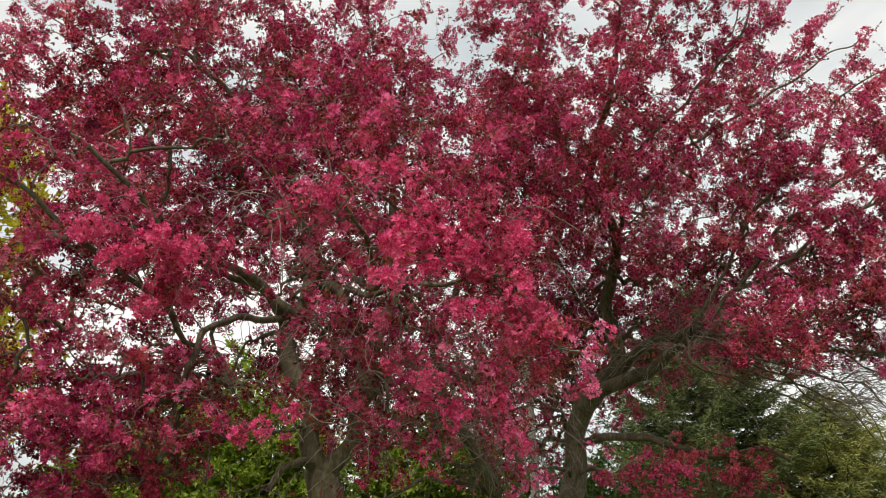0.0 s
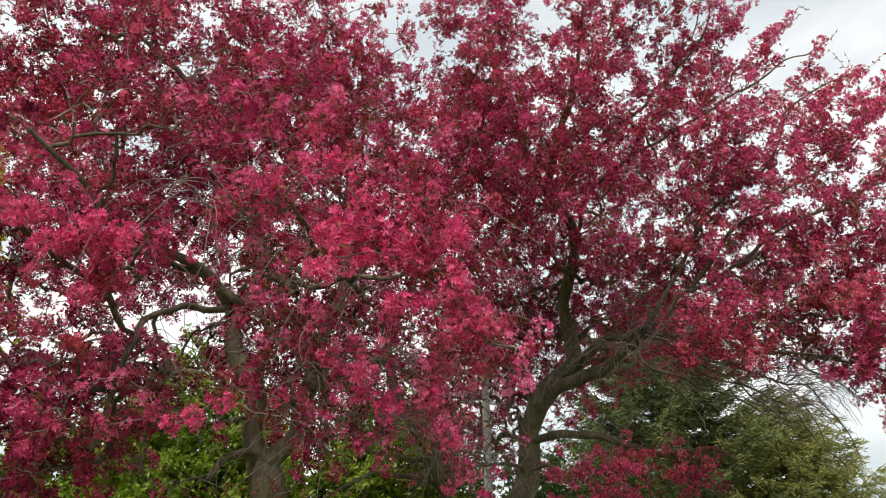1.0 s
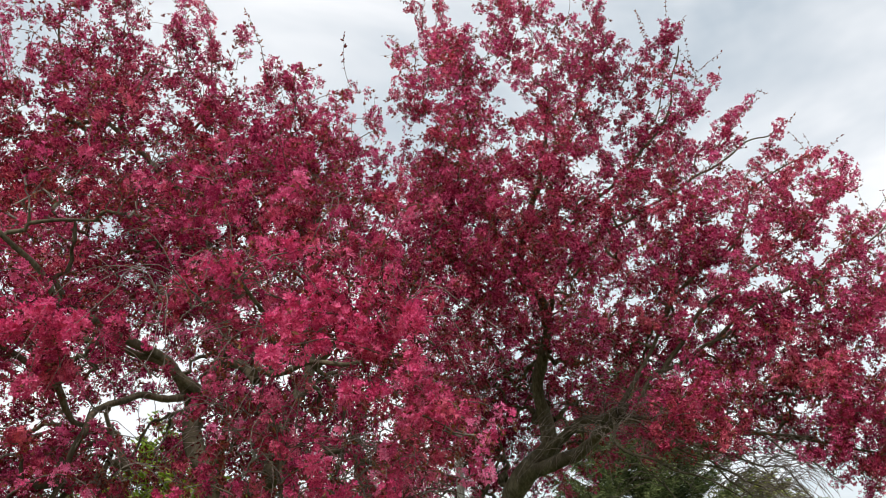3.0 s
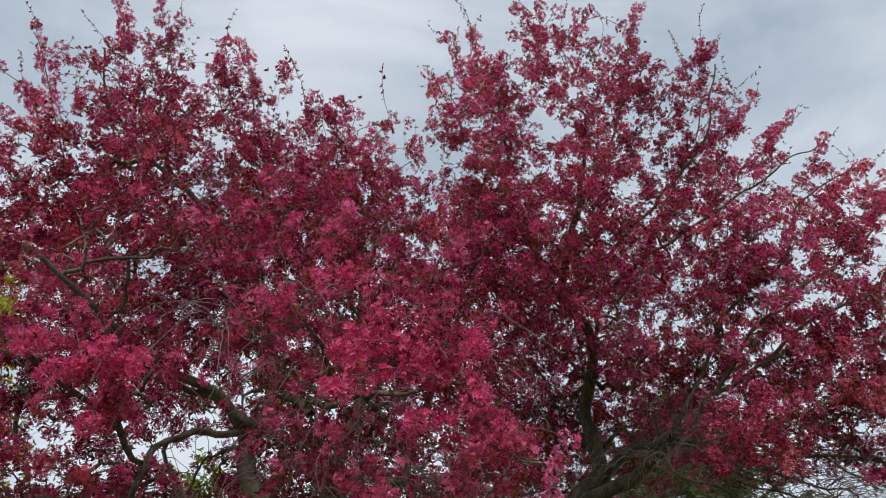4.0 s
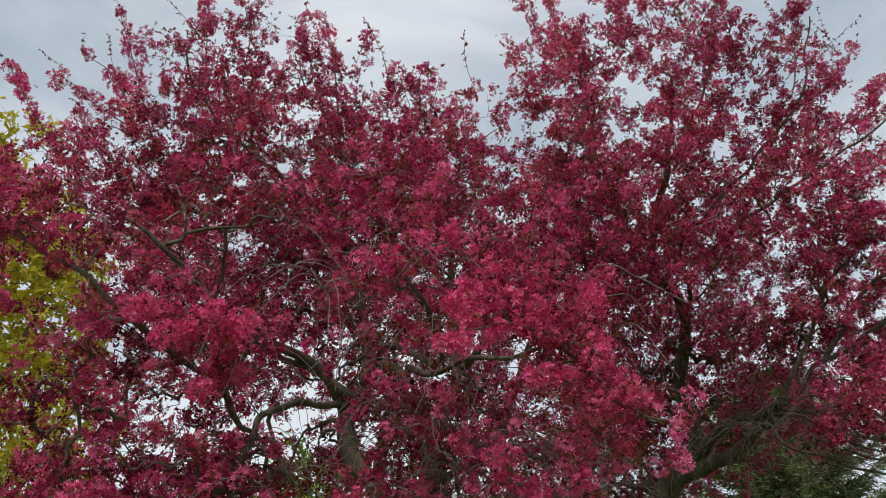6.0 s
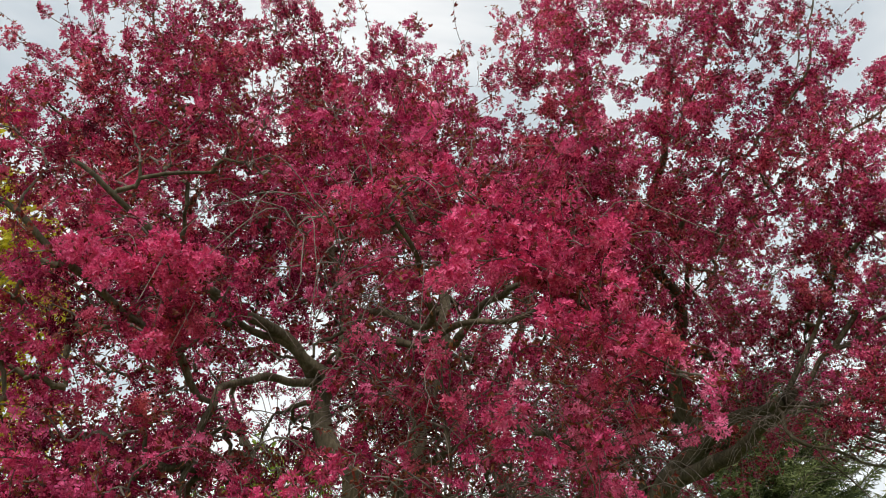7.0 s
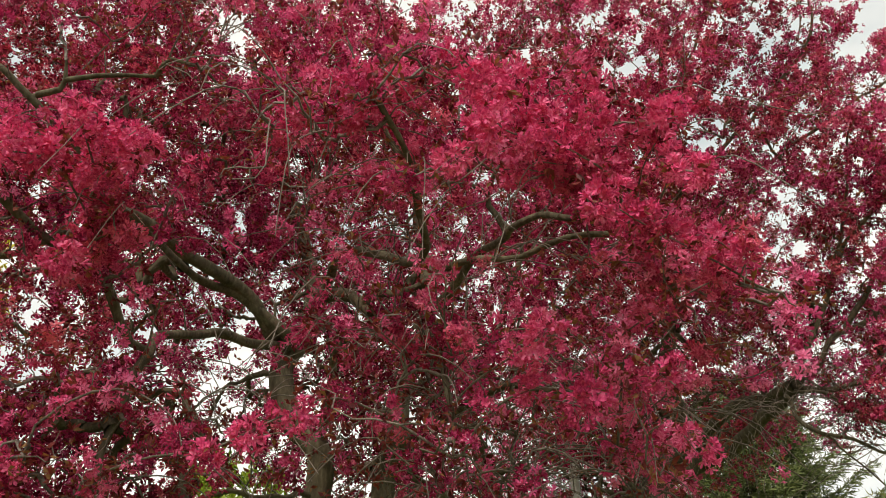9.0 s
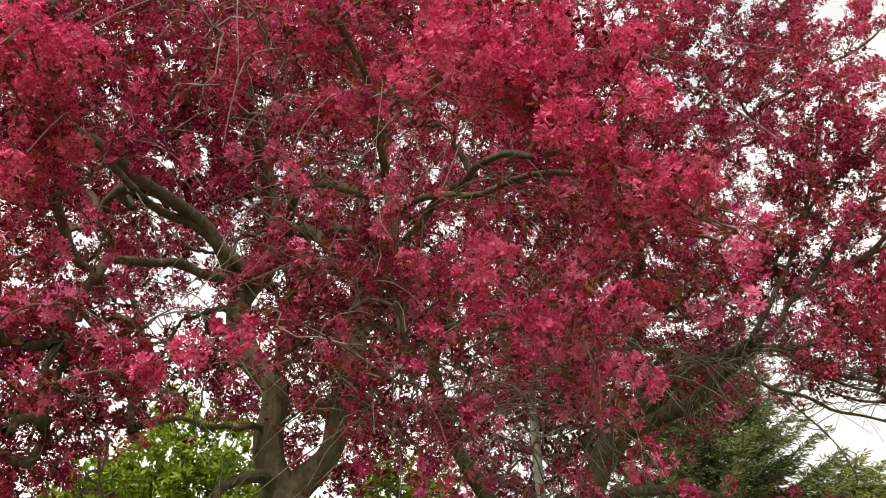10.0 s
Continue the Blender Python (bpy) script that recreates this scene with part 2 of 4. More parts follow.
def cluster(rng, flowers=5, buds=2, stalks=False, length=0.018, ball=0.034, grade=1):
    """A spur's round bunch of blossom about the origin, opening towards z.
    With stalks every flower hangs together with the rest at the spur."""
    pieces, feet, n = [], [], 1
    for k in range(flowers + buds):
        d = rng.normal(0, 1, 3) * (1, 1, 0.7) + (0, 0, 0.4)
        d /= np.linalg.norm(d)
        turn = turns(d[None] + rng.normal(0, 0.3, (1, 3)), rng.uniform(0, 6.28, 1))[0]
        v, f = flower(rng, rng.uniform(0.85, 1.15) * length, rng.uniform(0.0, 0.6), stalks, grade) if k < flowers else bud(rng.uniform(0.005, 0.008))
        pieces.append((v @ turn.T + d * rng.uniform(0.55, 1.0) * ball * (1 if k < flowers else 1.3), f))
        feet.append(n)
        n += len(v)
    if not stalks:
        return gather(pieces)
    v, f = gather([(np.zeros((1, 3)), np.zeros((0, 3), int))] + pieces)
    side = v[feet] + (0.0022, 0.0012, 0)
    stalk = np.array([[0, a, len(v) + i] for i, a in enumerate(feet)])
    return np.vstack([v, side]), np.vstack([f, stalk])


def leaf(rng, size):
    w, fold, curl = size * rng.uniform(0.4, 0.52), size * 0.12, size * rng.uniform(-0.25, 0.1)
    v = np.array([[0, 0, 0], [w / 2, size * 0.45, fold], [0, size, curl], [-w / 2, size * 0.45, fold]])
    return v, np.array([[0, 1, 2], [0, 2, 3]])


def leaf_tuft(rng, count, size, spread=0.9):
    """Leaves fanned round z."""
    pieces = []
    for _ in range(count):
        v, f = leaf(rng, size * rng.uniform(0.7, 1.2))
        d = rng.normal(0, 1, 3) * (1, 1, spread) + (0, 0, 0.35)
        m = turns(d[None], rng.uniform(0, 6.28, 1))[0]
        v = v[:, [0, 2, 1]] * (1, -1, 1)
        pieces.append((v @ m.T, f))
    return gather(pieces)


seeded = np.random.default_rng(7)
CLUSTERS = [cluster(seeded, 7, 0, False, 0.0205, 0.040, 0) for _ in range(10)]
FINE = [cluster(seeded, 9, 2, True, 0.0165, 0.036) for _ in range(10)]
STALKED = [cluster(seeded, 12, 4, True, 0.0185, 0.042, 2) for _ in range(12)]
TUFTS = [leaf_tuft(seeded, 4, 0.028) for _ in range(8)]
BROAD_TUFTS = [leaf_tuft(seeded, 3, 0.034) for _ in range(8)]


# ---- branching ----
def inside(points, lobes):
    hit = np.zeros(len(points), bool)
    for (c, r) in lobes:
        hit |= (((points - np.array(c)) / np.array(r)) ** 2).sum(1) < 1
    return hit


LATTICE = np.random.default_rng(5).random((32, 32, 32))


def patchy(points, size):
    """Smooth noise of that patch size, 0 to 1, at the points."""
    p = np.asarray(points) / size + 100.0
    i = np.floor(p).astype(int)
    t = p - i
    t = t * t * (3 - 2 * t)
    total = 0.0
    for dx in (0, 1):
        for dy in (0, 1):
            for dz in (0, 1):
                w = (t[:, 0] if dx else 1 - t[:, 0]) * (t[:, 1] if dy else 1 - t[:, 1]) * (t[:, 2] if dz else 1 - t[:, 2])
                total = total + w * LATTICE[(i[:, 0] + dx) % 32, (i[:, 1] + dy) % 32, (i[:, 2] + dz) % 32]
    return total


def sample_lobes(lobes, rng):
    """Tips in the lobes (centre, radii, count, share of blossom), thicker towards the outside."""
    pts, bloom = [], []
    for c, r, count, share in lobes:
        d = rng.normal(0, 1, (count, 3))
        d /= np.linalg.norm(d, axis=1)[:, None]
        rad = rng.uniform(0.12, 1.0, count) ** 0.45 * rng.uniform(0.85, 1.12, count)
        far = rng.random(count) < 0.1
        rad = np.where(far, rng.uniform(1.03, 1.25, count), rad)
        pts.append(np.array(c) + d * rad[:, None] * np.array(r))
        bloom.append(np.where(rng.random(count) < 0.14, 0.12, share))
    return np.vstack(pts), np.concatenate(bloom)


def grow(limbs, tips, bloom, rng, reach=1.0):
    """Joins every tip to the nearest wood by a bent twig; later tips may start from earlier twigs.
    Returns the twigs as (points, radii, share of blossom)."""
    nodes = [np.vstack([l for l in limbs])]
    owner = [np.full(len(nodes[0]), -1)]
    spot = [np.zeros(len(nodes[0]), int)]
    d0 = np.array([np.min(((nodes[0] - t) ** 2).sum(1)) for t in tips])
    twigs = []
    allp, allo, alls = nodes[0], owner[0], spot[0]
    for i in np.argsort(d0):
        t = tips[i]
        dist = np.linalg.norm(allp - t, axis=1) * np.where(allo < 0, 0.9, 1.0)
        dist = dist + np.where(allp[:, 2] > t[2] + 0.25, 0.12, 0.0)
        j = int(np.argmin(dist))
        a = allp[j]
        gap = t - a
        length = np.linalg.norm(gap)
        if length < 0.05:
            continue
        n = max(3, int(length / 0.09))
        s = np.linspace(0, 1, n + 1)[:, None]
        arch = 0.16 * length * rng.uniform(0.3, 1.2)
        side = np.cross(gap / length, rng.normal(0, 1, 3)) * length * rng.uniform(0.02, 0.16)
        path = a + gap * s + (np.array([0, 0, arch]) + side) * (4 * s * (1 - s)) * (1 - 0.35 * s)
        path[1:] += rng.normal(0, 0.008, (n, 3))
        k = len(twigs)
        twigs.append([path, int(allo[j]), int(alls[j]), bloom[i]])
        allp = np.vstack([allp, path[1:]])
        allo = np.concatenate([allo, np.full(n, k)])
        alls = np.concatenate([alls, np.arange(1, n + 1)])
    load = [np.ones(len(tw[0])) for tw in twigs]
    for k in range(len(twigs) - 1, -1, -1):
        up, at = twigs[k][1], twigs[k][2]
        if up >= 0:
            load[up][: at + 1] += load[k][0]
    return [(tw[0], 0.0021 * np.sqrt(ld) * np.linspace(1.0, 0.6, len(ld)), tw[3]) for tw, ld in zip(twigs, load)]


def arching_sprays(twigs, limbs, regions, rng, droop=0.0, smooth=4):
    """Long arching shoots thick with blossom: (centre, radii, count)."""
    wood = np.vstack([p[: max(2, len(p) // 2)] for p, r, _ in twigs if r[0] > 0.006] + list(limbs))
    made = []
    for c, r, count in regions:
        for _ in range(count):
            d = rng.normal(0, 1, 3)
            tip = np.array(c) + d / np.linalg.norm(d) * rng.uniform(0.5, 1.05) * np.array(r)
            dist = np.linalg.norm(wood - tip, axis=1)
            a = wood[np.argmin(np.abs(dist - 0.45) + 0.4 * np.maximum(0, tip[1] + 0.05 - wood[:, 1]) + 0.9 * np.abs(wood[:, 2] - tip[2]))]
            gap = tip - a
            length = np.linalg.norm(gap)
            if length > 1.0:
                a, length = tip - gap / length * 0.6, 0.6
                a = wood[np.argmin(np.linalg.norm(wood - a, axis=1))]
                gap = tip - a
            n = max(4, int(length / 0.06))
            s = np.linspace(0, 1, n + 1)[:, None]
            path = a + gap * s + np.array([0, 0, length * rng.uniform(0.08, 0.3)]) * (4 * s * (1 - s))
            bend = rng.normal(0, 0.075, (n + 1, 3))
            for _ in range(smooth):
                bend[1:-1] = (bend[:-2] + bend[1:-1] + bend[2:]) / 3
            bend[0] = 0
            path = path + bend * min(1.0, length) - np.array([0, 0, droop * length]) * s**3
            made.append((path, np.linspace(0.0052, 0.0022, n + 1), 1.0))
    return made


def spurs(twigs, rng, spacing, thickest=0.012, jitter=0.045, least=0.0, lean=1.4):
    """Places along the thinner wood for bunches of blossom: places, axes."""
    places, axes, share = [], [], []
    for path, radii, bloom in twigs:
        seg = np.linalg.norm(np.diff(path, axis=0), axis=1)
        along = np.concatenate([[0], np.cumsum(seg)])
        n = max(1, int(along[-1] / spacing))
        s = (1 - rng.uniform(0.0, 1.0, n) ** lean) * along[-1]
        s[0] = along[-1]
        at = np.stack([np.interp(s, along, path[:, k]) for k in range(3)], -1)
        ok = (np.interp(s, along, radii) < thickest) & (rng.random(n) < (max(bloom, least) if bloom > 0.2 else bloom))
        at = at[ok]
        off = rng.normal(0, 1, at.shape) + (0, 0, 0.25)
        off /= np.linalg.norm(off, axis=1)[:, None] + 1e-9
        places.append(at + off * np.abs(rng.normal(0, jitter, (len(at), 1))))
        axes.append(off + rng.normal(0, 0.4, at.shape))
        share.append(np.full(len(at), bloom))
    return np.vstack(places), np.vstack(axes)


def bunches(shoots, rng, gap, each, spread):
    """Groups of bunches along blossoming shoots, with bare wood between the groups: places, axes."""
    places, axes = [], []
    for path, _, share in shoots:
        along = np.concatenate([[0], np.cumsum(np.linalg.norm(np.diff(path, axis=0), axis=1))])
        s = along[-1] - np.arange(0, along[-1] * 0.85, gap) - rng.uniform(0, gap * 0.5)
        s = np.repeat(s[(s > 0) & (rng.random(len(s)) < 0.85)], each)
        at = np.stack([np.interp(s, along, path[:, k]) for k in range(3)], -1)
        off = rng.normal(0, 1, at.shape) + (0, 0, 0.15)
        off /= np.linalg.norm(off, axis=1)[:, None] + 1e-9
        places.append(at + off * rng.uniform(0.3, 1.0, (len(at), 1)) * spread)
        axes.append(off + rng.normal(0, 0.3, at.shape))
    return np.vstack(places), np.vstack(axes)


def standing_shoots(tips, pairs, rng):
    """Young shoots that rise over the crown, from the nearest wood through a base to a tip, each with a short side shoot
    and a bare whip at its end: the shoots as (points, radii, 1), and the whips."""
    made, whips = [], []
    for base, tip in pairs:
        base, tip = np.array(base), np.array(tip)
        foot = tips[np.argmin(np.linalg.norm(tips - (base - (0, 0, 0.3)), axis=1))]
        line = spline([foot, foot * 0.5 + base * 0.5, base * 0.5 + tip * 0.5 + rng.normal(0, 0.05, 3), tip], 0.06, rng, 0.014)
        made.append((line, np.linspace(0.008, 0.003, len(line)), 1.0))
        start = line[int(len(line) * rng.uniform(0.45, 0.7))]
        end = start + (tip - base) * rng.uniform(0.25, 0.45) + rng.normal(0, 0.16, 3)
        side = spline([start, start * 0.5 + end * 0.5 + rng.normal(0, 0.03, 3), end], 0.06, rng, 0.01)
        made.append((side, np.linspace(0.005, 0.002, len(side)), 1.0))
        way = (tip - base) / np.linalg.norm(tip - base) + rng.normal(0, 0.3, 3)
        far = tip + way * rng.uniform(0.12, 0.4)
        whips.append(spline([tip, tip * 0.5 + far * 0.5 + rng.normal(0, 0.03, 3), far], 0.05, rng, 0.008))
    return made, whips


def base_of(name, at, label, category, group=""):
    root = new(name)
    root.matrix_basis = Matrix.Translation(at)
    root.empty_display_size = 0.3
    return tagged(root, label, category, group)


def flowering_tree(at, label, limb_list, lobes, gaps, seed, spacing, size, fine_to, sprays, bare, puff_petal, front, whips, upright, closed_from):
    """A crab apple: trunk, limbs, branches, twigs, blossom and bronze leaves.
    limb_list: (name, control points, radius at the start, radius at the end); closed_from: the depth past which the crown has fewer thin patches."""
    rng = np.random.default_rng(seed)
    root = base_of("flowering_tree", at, label, "tree", "flowering trees on the lawn")
    lines = []
    for name, points, r0, r1 in limb_list:
        line = spline(points, 0.06, rng, 0.03 if r0 > 0.05 else 0.042)
        s = np.linspace(0, 1, len(line))
        radii = r0 + (r1 - r0) * s**0.8
        if name == "trunk":
            radii = radii * (1 + 0.45 * np.exp(-s * 14))
        lump = rng.normal(0, 1, len(line))
        for _ in range(4):
            lump[1:-1] = (lump[:-2] + lump[1:-1] + lump[2:]) / 3
        v, f = tube(line, radii * (1 + 0.16 * lump), 14)
        v += rng.normal(0, 0.03, (len(v), 1)) * np.repeat(radii, 14)[:, None] * rng.normal(0, 1, v.shape)
        mesh_part(name, v, f, BARK, root, "crooked grey-brown bark" if name == "trunk" else "", smooth=True)
        lines.append(line if name != "trunk" else line[int(len(line) * 0.75):])
    tips, bloom = sample_lobes(lobes, rng)
    keep = ~inside(tips, gaps) & (patchy(tips, 0.42) + rng.normal(0, 0.08, len(tips)) > np.where(tips[:, 1] > closed_from, 0.16, 0.29))
    tips, bloom = tips[keep], bloom[keep]
    twigs = grow(lines, tips, bloom, rng)
    shoots = arching_sprays(twigs, lines, sprays, rng)
    risen, rising_whips = standing_shoots(tips, upright, rng)
    thin = [tube(p, r, 4) for p, r, _ in shoots + risen]
    thin += [tube(p, r * 0.7, 4) for p, r, _ in arching_sprays(twigs, lines, bare, rng, 0.3, 2)]
    for path, radii, share in twigs:
        if radii[0] > 0.0115:
            mesh_part("branch", *tube(path, radii, 7), BARK, root, smooth=True)
        else:
            thin.append(tube(path, radii, 3))
    # bare whips that stand over the crown, with a few small leaves
    whip_tips = [w[1:] for w in rising_whips]
    thin += [tube(w, np.linspace(0.003, 0.0014, len(w)), 3) for w in rising_whips]
    for c, count in whips:
        for _ in range(count):
            near = tips[np.argmin(np.linalg.norm(tips - (np.array(c) + rng.normal(0, 0.35, 3)), axis=1))]
            rise = rng.normal(0, 0.16, 3) + (0, 0, rng.uniform(0.15, 0.42))
            line = spline([near, near + rise * 0.5 + rng.normal(0, 0.03, 3), near + rise], 0.06, rng, 0.008)
            thin.append(tube(line, np.linspace(0.003, 0.0012, len(line)), 3))
            whip_tips.append(line[len(line) // 3:])
    mesh_part("twig_mass", *gather(thin), TWIG, root, "thin grey-brown twigs", "stuff")
    # the bunches stand in tight clumps of three, with darker hollows between
    places, axes = spurs(twigs, rng, spacing * 3.0, jitter=0.02)
    places = np.repeat(places, 3, 0)
    away = rng.normal(0, 1, places.shape)
    away /= np.linalg.norm(away, axis=1)[:, None]
    places, axes = places + away * rng.uniform(0.2, 1.0, (len(places), 1)) * 0.052, away + 0.3 * np.repeat(axes, 3, 0)
    places_l, axes_l = spurs(twigs, rng, spacing * 0.6, jitter=0.055, least=0.72)
    ok = ~inside(places, gaps) & (patchy(places, 0.2) + rng.normal(0, 0.1, len(places)) > np.where(places[:, 1] > closed_from, 0.22, 0.35))
    ok_l = ~inside(places_l, gaps)
    puffs, puff_axes = bunches(shoots, rng, 0.16, 3, 0.048)
    high, high_axes = bunches(risen, rng, 0.15, 5, 0.06)
    leaf_at, leaf_ax = spurs(shoots, rng, 0.032, jitter=0.055, lean=0.9)
    leaf_up, leaf_up_ax = spurs(risen, rng, 0.07, jitter=0.04, lean=0.9)
    leaf_at, leaf_ax = np.vstack([leaf_at, leaf_up]), np.vstack([leaf_ax, leaf_up_ax])
    places, axes, places_l, axes_l = places[ok], axes[ok], places_l[ok_l], axes_l[ok_l]
    places, axes = np.vstack([places, high]), np.vstack([axes, high_axes])
    places_l = np.vstack([places_l, leaf_at] + whip_tips)
    axes_l = np.vstack([axes_l, leaf_ax] + [rng.normal(0, 1, w.shape) for w in whip_tips])
    sizes = rng.uniform(0.75, 1.25, len(places)) * size
    # the bunches at the front of the crown, each on its own
    (x0, x1), (z0, z1) = front
    within = (puffs[:, 0] > x0) & (puffs[:, 0] < x1) & (puffs[:, 2] > z0) & (puffs[:, 2] < z1)
    order = np.argsort(np.where(within, puffs[:, 1], 1e3))[:300]
    puff_sizes = rng.uniform(0.8, 1.25, len(puffs)) * size
    single = []
    for v, f in STALKED if puff_petal is LIT_PETAL else FINE:
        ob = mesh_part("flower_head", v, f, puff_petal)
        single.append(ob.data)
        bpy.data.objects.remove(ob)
    frames = turns(puff_axes[order], rng.uniform(0, 6.28, len(order)))
    for n, k in enumerate(order):
        ob = new("flower_head", single[n % len(single)])
        ob.parent = root
        ob.matrix_parent_inverse = root.matrix_basis.inverted()
        ob.matrix_basis = Matrix.LocRotScale(puffs[k], Matrix(frames[n].tolist()).to_quaternion(), (puff_sizes[k],) * 3)
    rest = np.setdiff1d(np.arange(len(puffs)), order)
    deep = rest[puffs[rest, 1] > 4.4]
    rest = rest[puffs[rest, 1] <= 4.4]
    places, axes, sizes = np.vstack([places, puffs[deep]]), np.vstack([axes, puff_axes[deep]]), np.concatenate([sizes, puff_sizes[deep]])
    # left tree: near sprays look lit through puff_petal's colour, deeper ones stay plain crimson
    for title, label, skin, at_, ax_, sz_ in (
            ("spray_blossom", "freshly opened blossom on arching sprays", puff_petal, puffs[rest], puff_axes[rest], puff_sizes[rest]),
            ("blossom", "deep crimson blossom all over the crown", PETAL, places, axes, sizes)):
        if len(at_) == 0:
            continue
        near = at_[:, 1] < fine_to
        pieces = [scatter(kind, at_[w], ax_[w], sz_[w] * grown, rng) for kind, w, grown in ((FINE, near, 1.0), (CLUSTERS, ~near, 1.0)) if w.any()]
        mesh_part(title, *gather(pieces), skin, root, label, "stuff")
    near = places_l[:, 1] < fine_to
    pieces = [scatter(kind, places_l[w], axes_l[w], rng.uniform(0.7, 1.25, w.sum()), rng) for kind, w in ((TUFTS, near), (BROAD_TUFTS, ~near)) if w.any()]
    mesh_part("foliage", *gather(pieces), LEAF, root, "small bronze-purple leaves", "stuff")
    return root


# ---- ground ----
def lawn():
    n = 60
    g = np.linspace(-1, 1, n)
    g = np.sign(g) * (np.abs(g) ** 3) * 900
    x, y = np.meshgrid(g, g + 5, indexing="ij")
    far = np.clip(np.hypot(x, y - 5) / 40, 0, 1)
    z = 0.05 * np.sin(x * 0.7) * np.cos(y * 0.5) * (1 - far)
    i, j = np.meshgrid(np.arange(n - 1), np.arange(n - 1), indexing="ij")
    f = np.stack([i * n + j, (i + 1) * n + j, (i + 1) * n + j + 1, i * n + j + 1], -1).reshape(-1, 4)
    ob = mesh_part("ground", np.stack([x, y, z], -1).reshape(-1, 3), f, GRASS, smooth=True)
    tagged(ob, "mown green lawn under the trees", "ground", kind="structure")


lawn()

# ---- the two flowering trees ----
LEFT_LIMBS_1 = [
    ("trunk", [(-0.72, 5.35, -0.05), (-0.78, 5.32, 0.7), (-0.84, 5.3, 1.3), (-0.88, 5.3, 1.72)], 0.15, 0.11),
    ("limb", [(-0.88, 5.3, 1.68), (-0.96, 5.25, 1.95), (-0.96, 5.25, 2.2), (-1.1, 5.3, 2.43), (-1.2, 5.35, 2.75), (-1.08, 5.4, 2.95), (-1.2, 5.8, 3.6), (-1.5, 6.0, 4.6), (-1.8, 6.1, 5.6)], 0.075, 0.018),
    ("limb", [(-1.2, 5.35, 2.75), (-1.32, 5.1, 3.0), (-1.5, 4.8, 3.05), (-1.75, 4.4, 3.15), (-1.95, 4.1, 3.4), (-2.2, 3.9, 3.6)], 0.042, 0.012),
    ("limb", [(-1.08, 5.4, 2.93), (-0.93, 5.0, 3.0), (-0.75, 4.6, 2.95), (-0.4, 4.25, 2.72), (-0.42, 3.9, 2.85), (-0.5, 3.6, 2.95)], 0.03, 0.009),
]
LEFT_LIMBS_2 = [
    ("limb", [(-0.88, 5.3, 1.7), (-0.7, 5.25, 1.92), (-0.62, 5.25, 2.15), (-0.61, 5.3, 2.4), (-0.45, 5.6, 3.1), (-0.5, 6.0, 4.0), (-0.55, 6.3, 5.0)], 0.068, 0.016),
    ("limb", [(-1.2, 5.35, 2.75), (-1.4, 4.9, 2.7), (-1.48, 4.4, 2.5), (-1.46, 4.2, 2.3), (-1.42, 4.15, 2.1), (-1.5, 4.1, 1.8)], 0.03, 0.012),
    ("limb", [(-1.46, 4.3, 2.4), (-1.62, 4.1, 2.62), (-1.85, 3.8, 2.8), (-2.2, 3.5, 3.1), (-2.6, 3.3, 3.35)], 0.022, 0.01),
    ("limb", [(-1.5, 6.0, 4.6), (-2.1, 5.8, 5.1), (-2.7, 5.7, 5.8), (-2.95, 5.6, 6.5)], 0.03, 0.008),
    ("limb", [(-1.06, 5.35, 2.92), (-0.98, 5.15, 2.98), (-0.82, 5.05, 2.96), (-0.7, 5.0, 2.86)], 0.042, 0.03),
]
LEFT_LIMBS_3 = [
    ("limb", [(-0.72, 5.0, 2.88), (-0.52, 4.8, 2.82), (-0.36, 4.6, 2.82), (-0.18, 4.45, 2.78), (0.05, 4.35, 2.78), (0.3, 4.2, 2.85)], 0.026, 0.01),
    ("limb", [(-1.12, 5.3, 2.8), (-1.3, 5.1, 2.98), (-1.5, 4.9, 3.02), (-1.7, 4.7, 3.15)], 0.036, 0.016),
    ("limb", [(-0.45, 5.6, 3.1), (-0.1, 5.0, 3.2), (0.2, 4.3, 2.9), (0.45, 3.9, 2.5)], 0.03, 0.008),
    ("limb", [(-0.62, 5.25, 2.2), (-0.3, 4.9, 2.35), (-0.05, 4.6, 2.3), (0.25, 4.3, 2.1), (0.35, 4.1, 1.75)], 0.026, 0.008),
    ("limb", [(-1.0, 5.3, 2.3), (-0.8, 4.9, 2.6), (-0.55, 4.5, 2.5), (-0.35, 4.2, 2.25), (-0.3, 4.0, 1.9)], 0.026, 0.008),
]
LEFT_LIMBS_4 = [
    ("limb", [(-0.91, 5.25, 1.74), (-0.97, 5.15, 1.79), (-1.02, 5.05, 1.79), (-1.08, 5.0, 1.76), (-1.11, 4.95, 1.67), (-1.11, 4.9, 1.55)], 0.032, 0.016),
    ("limb", [(-0.97, 5.25, 2.02), (-1.04, 5.1, 2.01), (-1.08, 5.0, 2.01), (-1.15, 4.9, 1.95), (-1.2, 4.8, 1.96), (-1.32, 4.7, 1.94)], 0.019, 0.007),
]
LEFT_LIMBS = LEFT_LIMBS_1 + LEFT_LIMBS_2 + LEFT_LIMBS_3 + LEFT_LIMBS_4
